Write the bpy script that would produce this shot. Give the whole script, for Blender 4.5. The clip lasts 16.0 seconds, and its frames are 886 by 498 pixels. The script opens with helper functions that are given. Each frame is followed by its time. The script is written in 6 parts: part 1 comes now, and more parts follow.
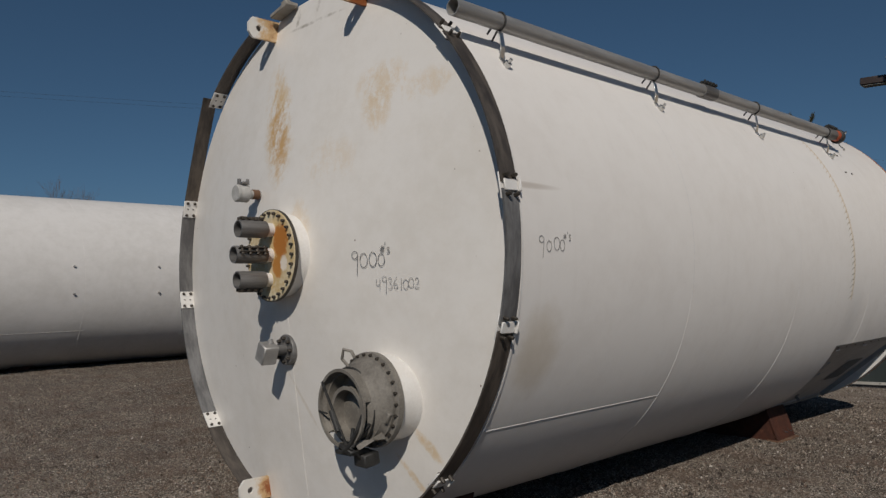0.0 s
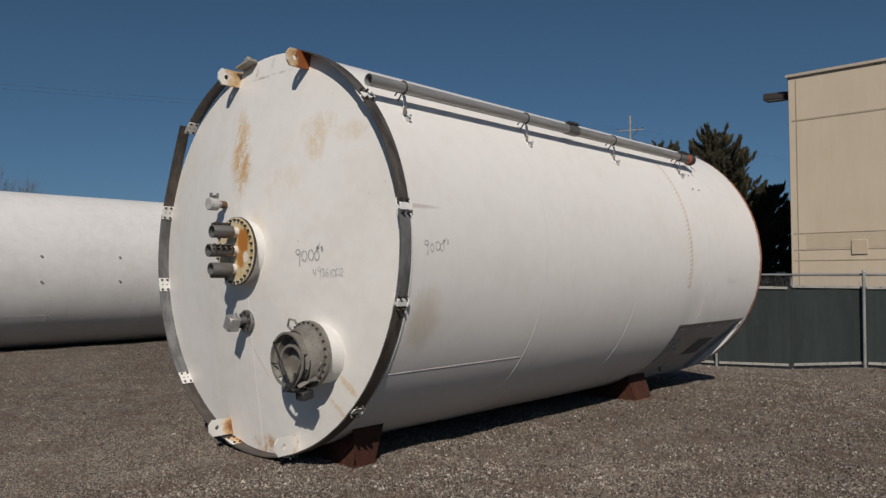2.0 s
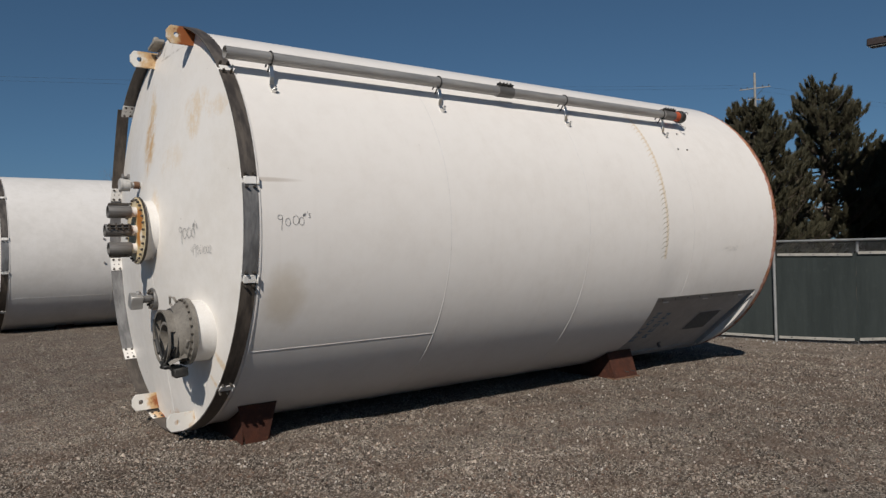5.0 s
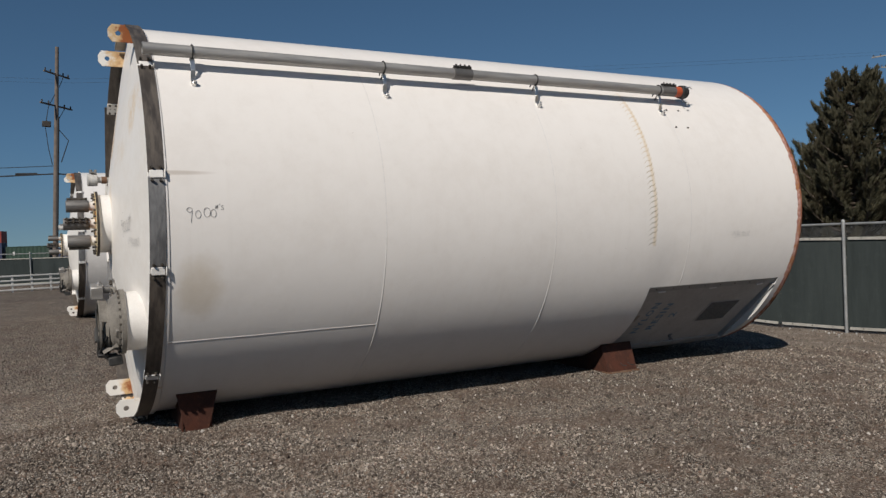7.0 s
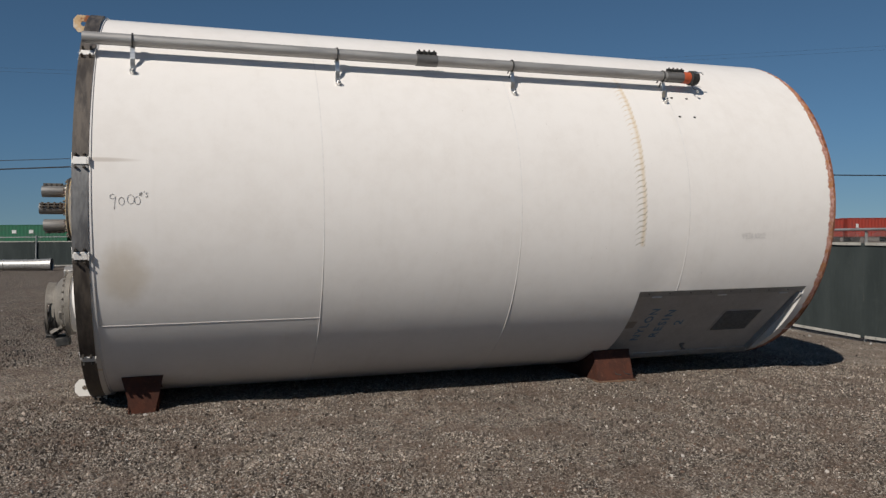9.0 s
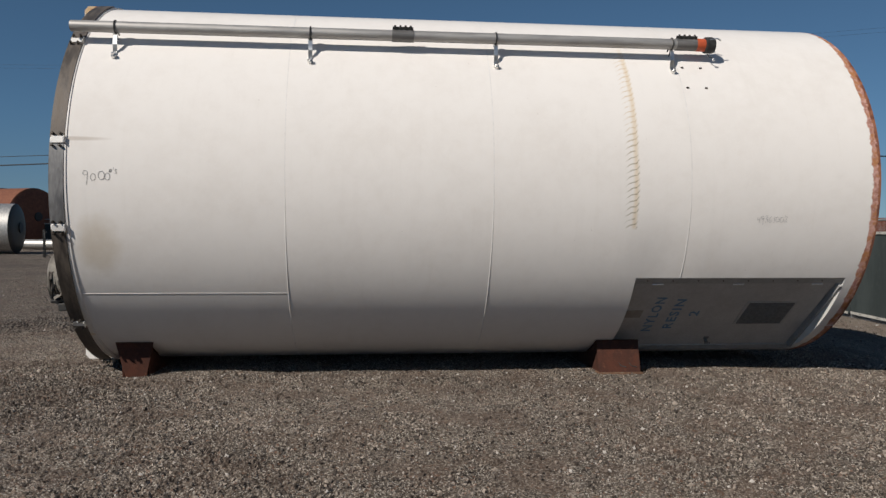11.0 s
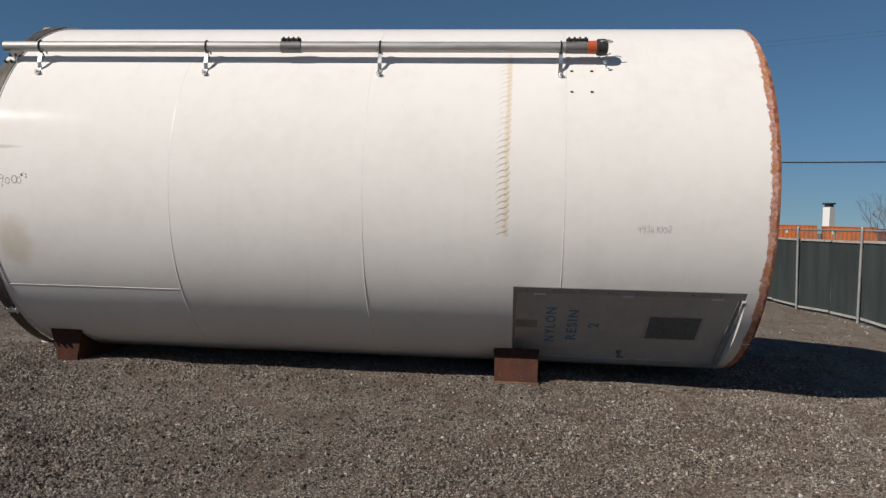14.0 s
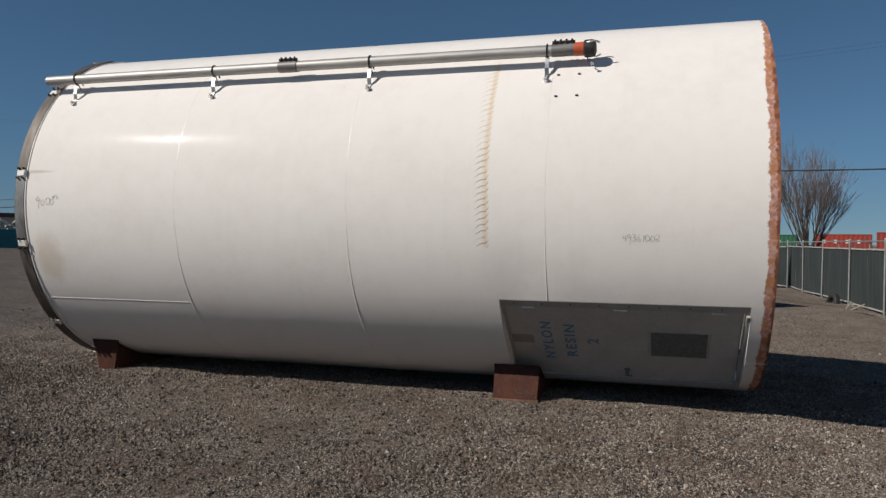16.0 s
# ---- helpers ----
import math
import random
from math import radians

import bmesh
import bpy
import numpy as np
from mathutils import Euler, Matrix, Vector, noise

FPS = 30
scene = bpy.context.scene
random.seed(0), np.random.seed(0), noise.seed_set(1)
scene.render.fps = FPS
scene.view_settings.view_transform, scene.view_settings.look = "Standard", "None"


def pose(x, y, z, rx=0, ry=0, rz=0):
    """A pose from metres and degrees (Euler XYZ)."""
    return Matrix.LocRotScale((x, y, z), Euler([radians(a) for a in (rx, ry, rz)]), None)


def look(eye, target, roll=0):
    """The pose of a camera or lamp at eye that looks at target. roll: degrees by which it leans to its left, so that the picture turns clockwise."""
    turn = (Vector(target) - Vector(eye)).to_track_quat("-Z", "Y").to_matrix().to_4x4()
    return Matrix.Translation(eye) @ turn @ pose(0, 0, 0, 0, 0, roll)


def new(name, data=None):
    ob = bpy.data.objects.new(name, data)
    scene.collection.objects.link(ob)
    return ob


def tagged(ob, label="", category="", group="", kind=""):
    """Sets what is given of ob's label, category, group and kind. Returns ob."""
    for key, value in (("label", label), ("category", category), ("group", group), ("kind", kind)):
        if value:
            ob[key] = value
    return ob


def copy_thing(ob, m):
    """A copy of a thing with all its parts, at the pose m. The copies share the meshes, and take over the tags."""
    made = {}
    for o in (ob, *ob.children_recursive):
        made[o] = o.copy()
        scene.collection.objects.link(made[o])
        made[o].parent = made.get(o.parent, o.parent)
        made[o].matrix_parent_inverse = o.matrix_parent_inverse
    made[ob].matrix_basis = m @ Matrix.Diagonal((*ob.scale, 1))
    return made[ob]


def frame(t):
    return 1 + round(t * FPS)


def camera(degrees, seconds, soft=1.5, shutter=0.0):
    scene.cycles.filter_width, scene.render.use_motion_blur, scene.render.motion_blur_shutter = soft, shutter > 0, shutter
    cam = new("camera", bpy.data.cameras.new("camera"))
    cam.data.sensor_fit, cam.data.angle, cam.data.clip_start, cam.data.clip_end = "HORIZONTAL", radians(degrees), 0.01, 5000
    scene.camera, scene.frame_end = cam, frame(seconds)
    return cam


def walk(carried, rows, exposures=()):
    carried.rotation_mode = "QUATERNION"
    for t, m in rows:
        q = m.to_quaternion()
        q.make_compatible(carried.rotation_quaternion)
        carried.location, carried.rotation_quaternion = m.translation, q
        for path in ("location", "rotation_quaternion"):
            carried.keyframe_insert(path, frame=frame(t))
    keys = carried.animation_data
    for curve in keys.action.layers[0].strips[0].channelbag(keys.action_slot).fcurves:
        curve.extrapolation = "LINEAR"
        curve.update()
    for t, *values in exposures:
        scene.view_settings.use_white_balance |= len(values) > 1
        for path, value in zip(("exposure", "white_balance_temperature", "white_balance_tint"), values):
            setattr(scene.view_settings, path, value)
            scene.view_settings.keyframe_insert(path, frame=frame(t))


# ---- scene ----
LENS = 61.3
cam = camera(LENS, 16.0, 1.4)
PATH = [
    (0.0, (-0.181, 0.578, 1.700), (-1.637, 1.947, 1.790), -0.73),
    (0.2, (0.860, -0.690, 1.684), (-0.521, 0.756, 1.735), -0.6),
    (0.3, (0.930, -0.770, 1.682), (-0.451, 0.676, 1.733), -0.6),
    (0.5, (0.939, -0.774, 1.681), (-0.438, 0.675, 1.732), -0.6),
    (1.0, (0.984, -0.753, 1.685), (-0.356, 0.732, 1.721), -0.6),
    (1.5, (1.211, -0.655, 1.694), (-0.135, 0.822, 1.772), -0.5),
    (2.0, (1.362, -0.503, 1.672), (0.0, 0.96, 1.742), -0.2),
    (2.5, (1.461, -0.231, 1.665), (0.073, 1.208, 1.719), -0.7),
    (3.0, (1.683, 0.032, 1.661), (0.243, 1.419, 1.705), -1.0),
    (3.5, (1.976, 0.304, 1.678), (0.488, 1.641, 1.702), -1.5),
    (4.0, (2.137, 0.63, 1.638), (0.614, 1.926, 1.655), -1.4),
    (4.5, (2.342, 0.943, 1.64), (0.783, 2.196, 1.65), -1.3),
    (7.0, (3.285, 2.76, 1.629), (1.514, 3.689, 1.604), -2.0),
    (7.5, (3.365, 3.136, 1.635), (1.557, 3.99, 1.592), -1.6),
    (8.0, (3.509, 3.551, 1.638), (1.668, 4.33, 1.599), -0.9),
    (8.5, (3.535, 3.962, 1.611), (1.661, 4.659, 1.57), -0.5),
    (9.0, (3.623, 4.386, 1.607), (1.72, 4.999, 1.57), -0.4),
    (11.5, (3.861, 6.521, 1.501), (1.867, 6.65, 1.428), -0.1),
    (12.0, (3.912, 6.945, 1.519), (1.915, 7.03, 1.443), -0.8),
    (12.5, (4.017, 7.41, 1.551), (2.019, 7.437, 1.471), -0.6),
    (13.0, (3.979, 7.799, 1.521), (1.981, 7.765, 1.45), 0.3),
    (13.5, (3.96, 8.182, 1.532), (1.964, 8.076, 1.465), 0.7),
    (14.0, (3.957, 8.611, 1.579), (1.967, 8.421, 1.512), 1.4),
    (14.5, (3.8, 8.97, 1.541), (1.822, 8.682, 1.487), 1.6),
    (15.0, (3.723, 9.285, 1.54), (1.758, 8.914, 1.505), 1.0),
    (15.5, (3.686, 9.693, 1.578), (1.742, 9.223, 1.547), 0.7),
    (16.0, (3.578, 10.0, 1.54), (1.658, 9.439, 1.517), 0.6),
]
EXPOSURES = [(0.0, -0.42), (0.5, -0.19), (1.5, -0.10), (4.0, 0.0), (7.0, 0.13), (9.0, 0.17), (12.5, 0.29), (14.5, 0.33), (16.0, 0.24)]
walk(cam, [(t, look(eye, aim, roll)) for t, eye, aim, roll in PATH], EXPOSURES)

# ---- daylight: clear sky, one sun from the south-east, 37 degrees up ----
SUN_WAY = Vector((0.533, -0.588, 0.615)).normalized()
sun_data = bpy.data.lights.new("sun", "SUN")
sun_data.energy, sun_data.angle, sun_data.color = 3.4, radians(0.53), (1.0, 0.935, 0.85)
sun = new("sun", sun_data)
sun.matrix_world = look((20, -20, 30), Vector((20, -20, 30)) - SUN_WAY)
world = bpy.data.worlds.new("sky")
scene.world = world
world.use_nodes = True
wt = world.node_tree
sky = wt.nodes.new("ShaderNodeTexSky")
sky.sky_type = "NISHITA"
sky.sun_disc = False
sky.sun_elevation = math.asin(SUN_WAY.z)
sky.sun_rotation = math.atan2(SUN_WAY.x, SUN_WAY.y)
sky.altitude, sky.air_density, sky.dust_density, sky.ozone_density = 200, 0.8, 0.0, 2.0
# clear dry air: the haze at the skyline is lifted away
where = wt.nodes.new("ShaderNodeTexCoord")
lift = wt.nodes.new("ShaderNodeMapping")
lift.inputs["Location"].default_value = (0, 0, 0.08)
lift.inputs["Scale"].default_value = (1, 1, 0.92)
wt.links.new(where.outputs["Generated"], lift.inputs[0])
wt.links.new(lift.outputs[0], sky.inputs[0])
deep = wt.nodes.new("ShaderNodeVectorMath")
deep.operation = "MULTIPLY"
# grey dust low over the skyline, clear blue above it
height = wt.nodes.new("ShaderNodeSeparateXYZ")
wt.links.new(where.outputs["Generated"], height.inputs[0])
clear = wt.nodes.new("ShaderNodeMapRange")
clear.interpolation_type = "SMOOTHSTEP"
clear.inputs["From Min"].default_value, clear.inputs["From Max"].default_value = -0.03, 0.145
wt.links.new(height.outputs["Z"], clear.inputs["Value"])
haze = wt.nodes.new("ShaderNodeMix")
haze.data_type = "VECTOR"
haze.inputs["A"].default_value, haze.inputs["B"].default_value = (0.77, 0.84, 0.79), (0.735, 0.965, 1.018)
wt.links.new(clear.outputs["Result"], haze.inputs["Factor"])
wt.links.new(haze.outputs["Result"], deep.inputs[1])
wt.links.new(sky.outputs[0], deep.inputs[0])
wt.links.new(deep.outputs[0], wt.nodes["Background"].inputs[0])
wt.nodes["Background"].inputs[1].default_value = 0.0468

# ---- materials ----
class Graph:
    """A short way to write node trees."""

    def __init__(self, name, rough=0.5, metal=0.0, spec=0.5):
        self.mat = bpy.data.materials.new(name)
        self.mat.use_nodes = True
        self.tree = self.mat.node_tree
        self.bsdf = self.tree.nodes["Principled BSDF"]
        self.bsdf.inputs["Roughness"].default_value = rough
        self.bsdf.inputs["Metallic"].default_value = metal
        self.bsdf.inputs["Specular IOR Level"].default_value = spec
        self.coord = self.tree.nodes.new("ShaderNodeTexCoord")
        self.geo = None

    def put(self, socket, value):
        if isinstance(value, (int, float)):
            socket.default_value = value
        elif isinstance(value, tuple):
            socket.default_value = (*value, 1.0) if len(socket.default_value) == 4 and len(value) == 3 else value
        else:
            self.tree.links.new(value, socket)

    def math(self, op, a, b=0.0, clamp=False):
        n = self.tree.nodes.new("ShaderNodeMath")
        n.operation, n.use_clamp = op, clamp
        self.put(n.inputs[0], a)
        self.put(n.inputs[1], b)
        return n.outputs[0]

    def noise(self, scale, detail=4.0, rough=0.6, space=None, stretch=None, warp=0.0):
        n = self.tree.nodes.new("ShaderNodeTexNoise")
        n.inputs["Scale"].default_value, n.inputs["Detail"].default_value, n.inputs["Roughness"].default_value = scale, detail, rough
        n.inputs["Distortion"].default_value = warp
        src = space or self.coord.outputs["Object"]
        if stretch:
            m = self.tree.nodes.new("ShaderNodeMapping")
            m.inputs["Scale"].default_value = stretch
            self.tree.links.new(src, m.inputs[0])
            src = m.outputs[0]
        self.tree.links.new(src, n.inputs["Vector"])
        return n.outputs["Fac"]

    def cells(self, scale, out="Distance", feature="F1", space=None):
        n = self.tree.nodes.new("ShaderNodeTexVoronoi")
        n.feature = feature
        n.inputs["Scale"].default_value = scale
        self.tree.links.new(space or self.coord.outputs["Object"], n.inputs["Vector"])
        return n.outputs[out]

    def ramp(self, fac, lo, hi, a=0.0, b=1.0):
        n = self.tree.nodes.new("ShaderNodeMapRange")
        n.interpolation_type = "SMOOTHSTEP"
        self.put(n.inputs["Value"], fac)
        self.put(n.inputs["From Min"], lo)
        self.put(n.inputs["From Max"], hi)
        n.inputs["To Min"].default_value, n.inputs["To Max"].default_value = a, b
        return n.outputs[0]

    def mix(self, fac, a, b):
        n = self.tree.nodes.new("ShaderNodeMix")
        n.data_type = "RGBA"
        self.put(n.inputs[0], fac)
        self.put(n.inputs[6], a)
        self.put(n.inputs[7], b)
        return n.outputs[2]

    def split(self, vector):
        n = self.tree.nodes.new("ShaderNodeSeparateXYZ")
        self.tree.links.new(vector, n.inputs[0])
        return n.outputs

    def rand(self):
        return self.tree.nodes.new("ShaderNodeObjectInfo").outputs["Random"]

    def island(self):
        return self.tree.nodes.new("ShaderNodeNewGeometry").outputs["Random Per Island"]

    def bump(self, height, strength, distance):
        n = self.tree.nodes.new("ShaderNodeBump")
        n.inputs["Strength"].default_value, n.inputs["Distance"].default_value = strength, distance
        self.put(n.inputs["Height"], height)
        if self.geo:
            self.tree.links.new(self.geo, n.inputs["Normal"])
        self.geo = n.outputs[0]
        self.tree.links.new(self.geo, self.bsdf.inputs["Normal"])

    def done(self, colour, rough=None, metal=None):
        self.put(self.bsdf.inputs["Base Color"], colour)
        if rough is not None:
            self.put(self.bsdf.inputs["Roughness"], rough)
        if metal is not None:
            self.put(self.bsdf.inputs["Metallic"], metal)
        return self.mat


def simple(name, a, b, scale=6.0, rough=0.6, metal=0.0, grain=0.3, spread=0.0, spec=0.4):
    """Two tones mottled at two scales, with a fine relief."""
    g = Graph(name, rough, metal, spec)
    n = g.math("ADD", g.math("MULTIPLY", g.noise(scale), 0.6), g.math("MULTIPLY", g.noise(scale * 9), 0.4))
    fac = g.ramp(n, 0.35, 0.65)
    if spread:
        fac = g.math("ADD", g.math("MULTIPLY", fac, 1 - spread), g.math("MULTIPLY", g.rand(), spread), clamp=True)
    g.bump(g.noise(scale * 14, 3), grain, 0.004)
    return g.done(g.mix(fac, a, b), g.ramp(n, 0.3, 0.7, rough - 0.1, rough + 0.1))


def shell_paint(name, marks):
    """Gloss white enamel on rolled steel; UV is metres along the axis and round the shell."""
    g = Graph(name, 0.15, 0.0, 0.0066)
    uv = g.split(g.coord.outputs["UV"])
    u, v = uv[0], uv[1]
    dirt = g.math("ADD", g.math("MULTIPLY", g.noise(1.1, 5, 0.65), 0.6), g.math("MULTIPLY", g.noise(7, 4, 0.7), 0.4))
    streak = g.noise(1.0, 5, 0.65, stretch=(2.5, 9.0, 0.5))
    col = g.mix(g.ramp(dirt, 0.40, 0.72), (0.825, 0.79, 0.752), (0.77, 0.73, 0.688)) if marks else g.mix(g.ramp(dirt, 0.36, 0.68), (0.75, 0.725, 0.70), (0.66, 0.635, 0.605))
    col = g.mix(g.math("MULTIPLY", g.ramp(streak, 0.52, 0.75), 0.07), col, (0.55, 0.50, 0.44))
    specks = g.math("MULTIPLY", g.ramp(g.cells(9.0), 0.035, 0.018), g.ramp(g.noise(3.0), 0.52, 0.6))
    col = g.mix(g.math("MULTIPLY", specks, 0.7), col, (0.16, 0.09, 0.05))
    if marks:
        # brown smudge near the ringed end
        du, dv = g.math("DIVIDE", g.math("SUBTRACT", u, 0.40), 0.20), g.math("DIVIDE", g.math("ADD", v, 0.60), 0.30)
        far = g.math("ADD", g.math("MULTIPLY", du, du), g.math("MULTIPLY", dv, dv))
        far = g.math("ADD", far, g.math("MULTIPLY", g.math("SUBTRACT", g.noise(5, 4), 0.5), 1.5))
        col = g.mix(g.ramp(far, 1.3, -0.1, 0.0, 0.36), col, (0.40, 0.29, 0.14))
        # rust that bled from a bolt, drawn along the axis
        du, dv = g.math("DIVIDE", g.math("SUBTRACT", u, 0.20), 0.38), g.math("DIVIDE", g.math("SUBTRACT", v, 0.32), 0.024)
        far = g.math("ADD", g.math("MULTIPLY", du, du), g.math("MULTIPLY", dv, dv))
        col = g.mix(g.ramp(far, 1.0, 0.0, 0.0, 0.45), col, (0.36, 0.29, 0.23))
        # herringbone ticks of stain beside an inner weld
        off = g.math("ADD", g.math("SUBTRACT", u, 5.125), g.math("MULTIPLY", g.math("SUBTRACT", g.noise(3.0, 2), 0.5), 0.02))
        wobble = g.math("MULTIPLY", g.math("SUBTRACT", g.noise(22, 4, 0.7), 0.5), 0.034)
        curl = g.math("MULTIPLY", g.math("ABSOLUTE", off), g.math("MULTIPLY", g.ramp(off, -0.01, 0.01), 1.1))
        bow = g.math("MULTIPLY", g.math("MULTIPLY", off, off), g.ramp(off, 0.01, -0.01, 0.0, 4.5))
        saw = g.math("FRACT", g.math("DIVIDE", g.math("ADD", g.math("ADD", g.math("SUBTRACT", v, curl), bow), wobble), 0.056))
        tick = g.math("MULTIPLY", g.ramp(saw, 0.34, 0.16), g.ramp(saw, 0.0, 0.10))
        band = g.math("MULTIPLY", g.ramp(off, -0.115, -0.05), g.ramp(off, 0.040, 0.015))
        reach = g.math("MULTIPLY", g.ramp(v, -0.44, -0.40), g.ramp(v, 1.62, 1.2))
        low = g.ramp(v, 0.75, 0.1)
        patch = g.ramp(g.noise(10, 3), 0.30, 0.52)
        ticks = g.math("MULTIPLY", g.math("MULTIPLY", tick, band), g.math("MULTIPLY", reach, g.math("MULTIPLY", patch, g.ramp(low, 0.0, 1.0, 0.50, 0.72))))
        stain = g.math("MULTIPLY", g.math("MULTIPLY", g.ramp(off, -0.04, 0.0), g.ramp(off, 0.035, 0.0)), g.math("MULTIPLY", reach, 0.42))
        col = g.mix(stain, col, (0.62, 0.44, 0.20))
        col = g.mix(ticks, col, g.mix(low, (0.52, 0.33, 0.13), (0.27, 0.22, 0.14)))
        # bare rusted edge at the open end
        edge = g.math("ADD", u, g.math("MULTIPLY", g.math("SUBTRACT", g.noise(14, 7, 0.8), 0.5), 0.105))
        edge = g.math("SUBTRACT", edge, g.ramp(v, 1.1, 2.2, 0.0, 0.05))
        pink = g.ramp(edge, 7.392, 7.400)
        bare = g.ramp(g.math("SUBTRACT", edge, g.ramp(v, 0.3, -0.6, 0.0, 0.010)), 7.438, 7.448)
        col = g.mix(pink, col, g.mix(g.ramp(g.noise(10, 5, 0.75), 0.42, 0.62), g.mix(g.ramp(g.noise(19, 5, 0.7), 0.42, 0.6), (0.58, 0.35, 0.30), (0.36, 0.18, 0.145)), (0.42, 0.19, 0.085)))
        rust = g.mix(g.ramp(g.noise(11, 5), 0.38, 0.62), (0.36, 0.155, 0.085), (0.17, 0.070, 0.048))
        # rust darkens down the side: the shade there is put into its colour
        rust = g.mix(g.ramp(v, 0.5, -0.9, 0.0, 0.75), rust, (0.17, 0.075, 0.055))
        col = g.mix(bare, col, rust)
        # shallow buckle above the door
        du, dv = g.math("DIVIDE", g.math("SUBTRACT", u, 5.44), 0.40), g.math("DIVIDE", g.math("ADD", v, 0.74), 0.52)
        du = g.math("ADD", du, g.math("MULTIPLY", dv, 0.25))
        dent = g.ramp(g.math("POWER", g.math("ADD", g.math("MULTIPLY", du, du), g.math("MULTIPLY", dv, dv)), 0.5), 1.0, 0.0)
        g.bump(g.math("MULTIPLY", dent, -1.0), 0.30, 0.05)
        rough = g.math("ADD", g.ramp(dirt, 0.3, 0.75, 0.145, 0.215), g.math("MULTIPLY", bare, 0.5), clamp=True)
    else:
        rough = g.ramp(dirt, 0.3, 0.75, 0.18, 0.3)
    g.bump(g.noise(0.9, 2, 0.5), 0.16, 0.05)
    g.bump(g.noise(60, 3), 0.03, 0.002)
    return g.done(col, rough)


def roof_paint(name, marks):
    """White enamel with rust bloom; Object x and z are across the disc."""
    g = Graph(name, 0.4, 0.0, 0.5)
    p = g.split(g.coord.outputs["Object"])
    x, z = p[0], p[2]
    dirt = g.math("ADD", g.math("MULTIPLY", g.noise(1.3, 5, 0.65), 0.6), g.math("MULTIPLY", g.noise(8, 4, 0.7), 0.4))
    col = g.mix(g.ramp(dirt, 0.38, 0.70), (0.82, 0.785, 0.74), (0.745, 0.705, 0.65))
    rustn = g.math("ADD", g.math("MULTIPLY", g.noise(3.6, 6, 0.72, stretch=(1.5, 1, 0.8), warp=0.6), 0.6), g.math("MULTIPLY", g.noise(24, 6, 0.8), 0.4))

    def bloom(cx, cz, rx, rz, power, c1, lean=0.0, solid=0.10):
        nonlocal col
        dx = g.math("SUBTRACT", g.math("SUBTRACT", x, cx), g.math("MULTIPLY", g.math("SUBTRACT", z, cz), lean))
        du, dv = g.math("DIVIDE", dx, rx), g.math("DIVIDE", g.math("SUBTRACT", z, cz), rz)
        far = g.math("ADD", g.math("MULTIPLY", du, du), g.math("MULTIPLY", dv, dv))
        inside = g.ramp(far, 1.0, 0.0)
        f = g.math("MULTIPLY", inside, g.ramp(g.math("ADD", rustn, g.math("MULTIPLY", inside, solid)), 0.51, 0.68))
        col = g.mix(g.math("MULTIPLY", f, power), col, c1)

    if marks:
        ochre, brown = (0.64, 0.42, 0.16), (0.52, 0.27, 0.08)
        bloom(-0.25, 0.93, 0.26, 0.58, 0.84, ochre, -0.22)
        bloom(-0.22, 0.84, 0.18, 0.36, 0.55, brown, -0.25)
        bloom(-0.365, 1.26, 0.05, 0.20, 0.55, ochre)
        bloom(0.84, 1.06, 0.32, 0.17, 0.42, ochre)
        bloom(0.81, 0.88, 0.17, 0.19, 0.45, ochre)
        bloom(1.20, 0.97, 0.34, 0.13, 0.34, ochre, 0.3)
        bloom(0.42, 0.60, 0.34, 0.22, 0.26, ochre)
        bloom(0.16, 0.20, 0.16, 0.26, 0.34, ochre)
        bloom(0.02, -1.78, 0.30, 0.15, 1.0, brown)
        bloom(1.19, -1.13, 0.075, 0.15, 0.60, ochre, -1.0, 0.14)
        bloom(1.075, -1.35, 0.050, 0.18, 0.55, ochre, -0.95, 0.14)
        bloom(0.09, -0.98, 0.030, 0.32, 0.32, (0.52, 0.43, 0.30), -0.78, 0.18)
        bloom(-0.65, 0.05, 0.3, 0.6, 0.15, ochre)
        # two short upright grey marks and a thin level one near the top edge
        grey_mark = (0.40, 0.36, 0.31)
        bloom(-0.19, 1.74, 0.035, 0.12, 1.0, grey_mark, 0.1)
        bloom(0.05, 1.75, 0.035, 0.12, 0.9, grey_mark, 0.2)
        bloom(0.04, 1.655, 0.42, 0.022, 1.0, grey_mark)
    specks = g.math("MULTIPLY", g.ramp(g.cells(8.0), 0.058, 0.034), g.ramp(g.noise(2.2), 0.52, 0.60))
    col = g.mix(g.math("MULTIPLY", specks, 0.8), col, (0.15, 0.085, 0.045))
    g.bump(g.noise(1.4, 2, 0.5), 0.35, 0.05)
    g.bump(g.noise(50, 3), 0.12, 0.002)
    return g.done(col, g.ramp(dirt, 0.3, 0.75, 0.34, 0.55))


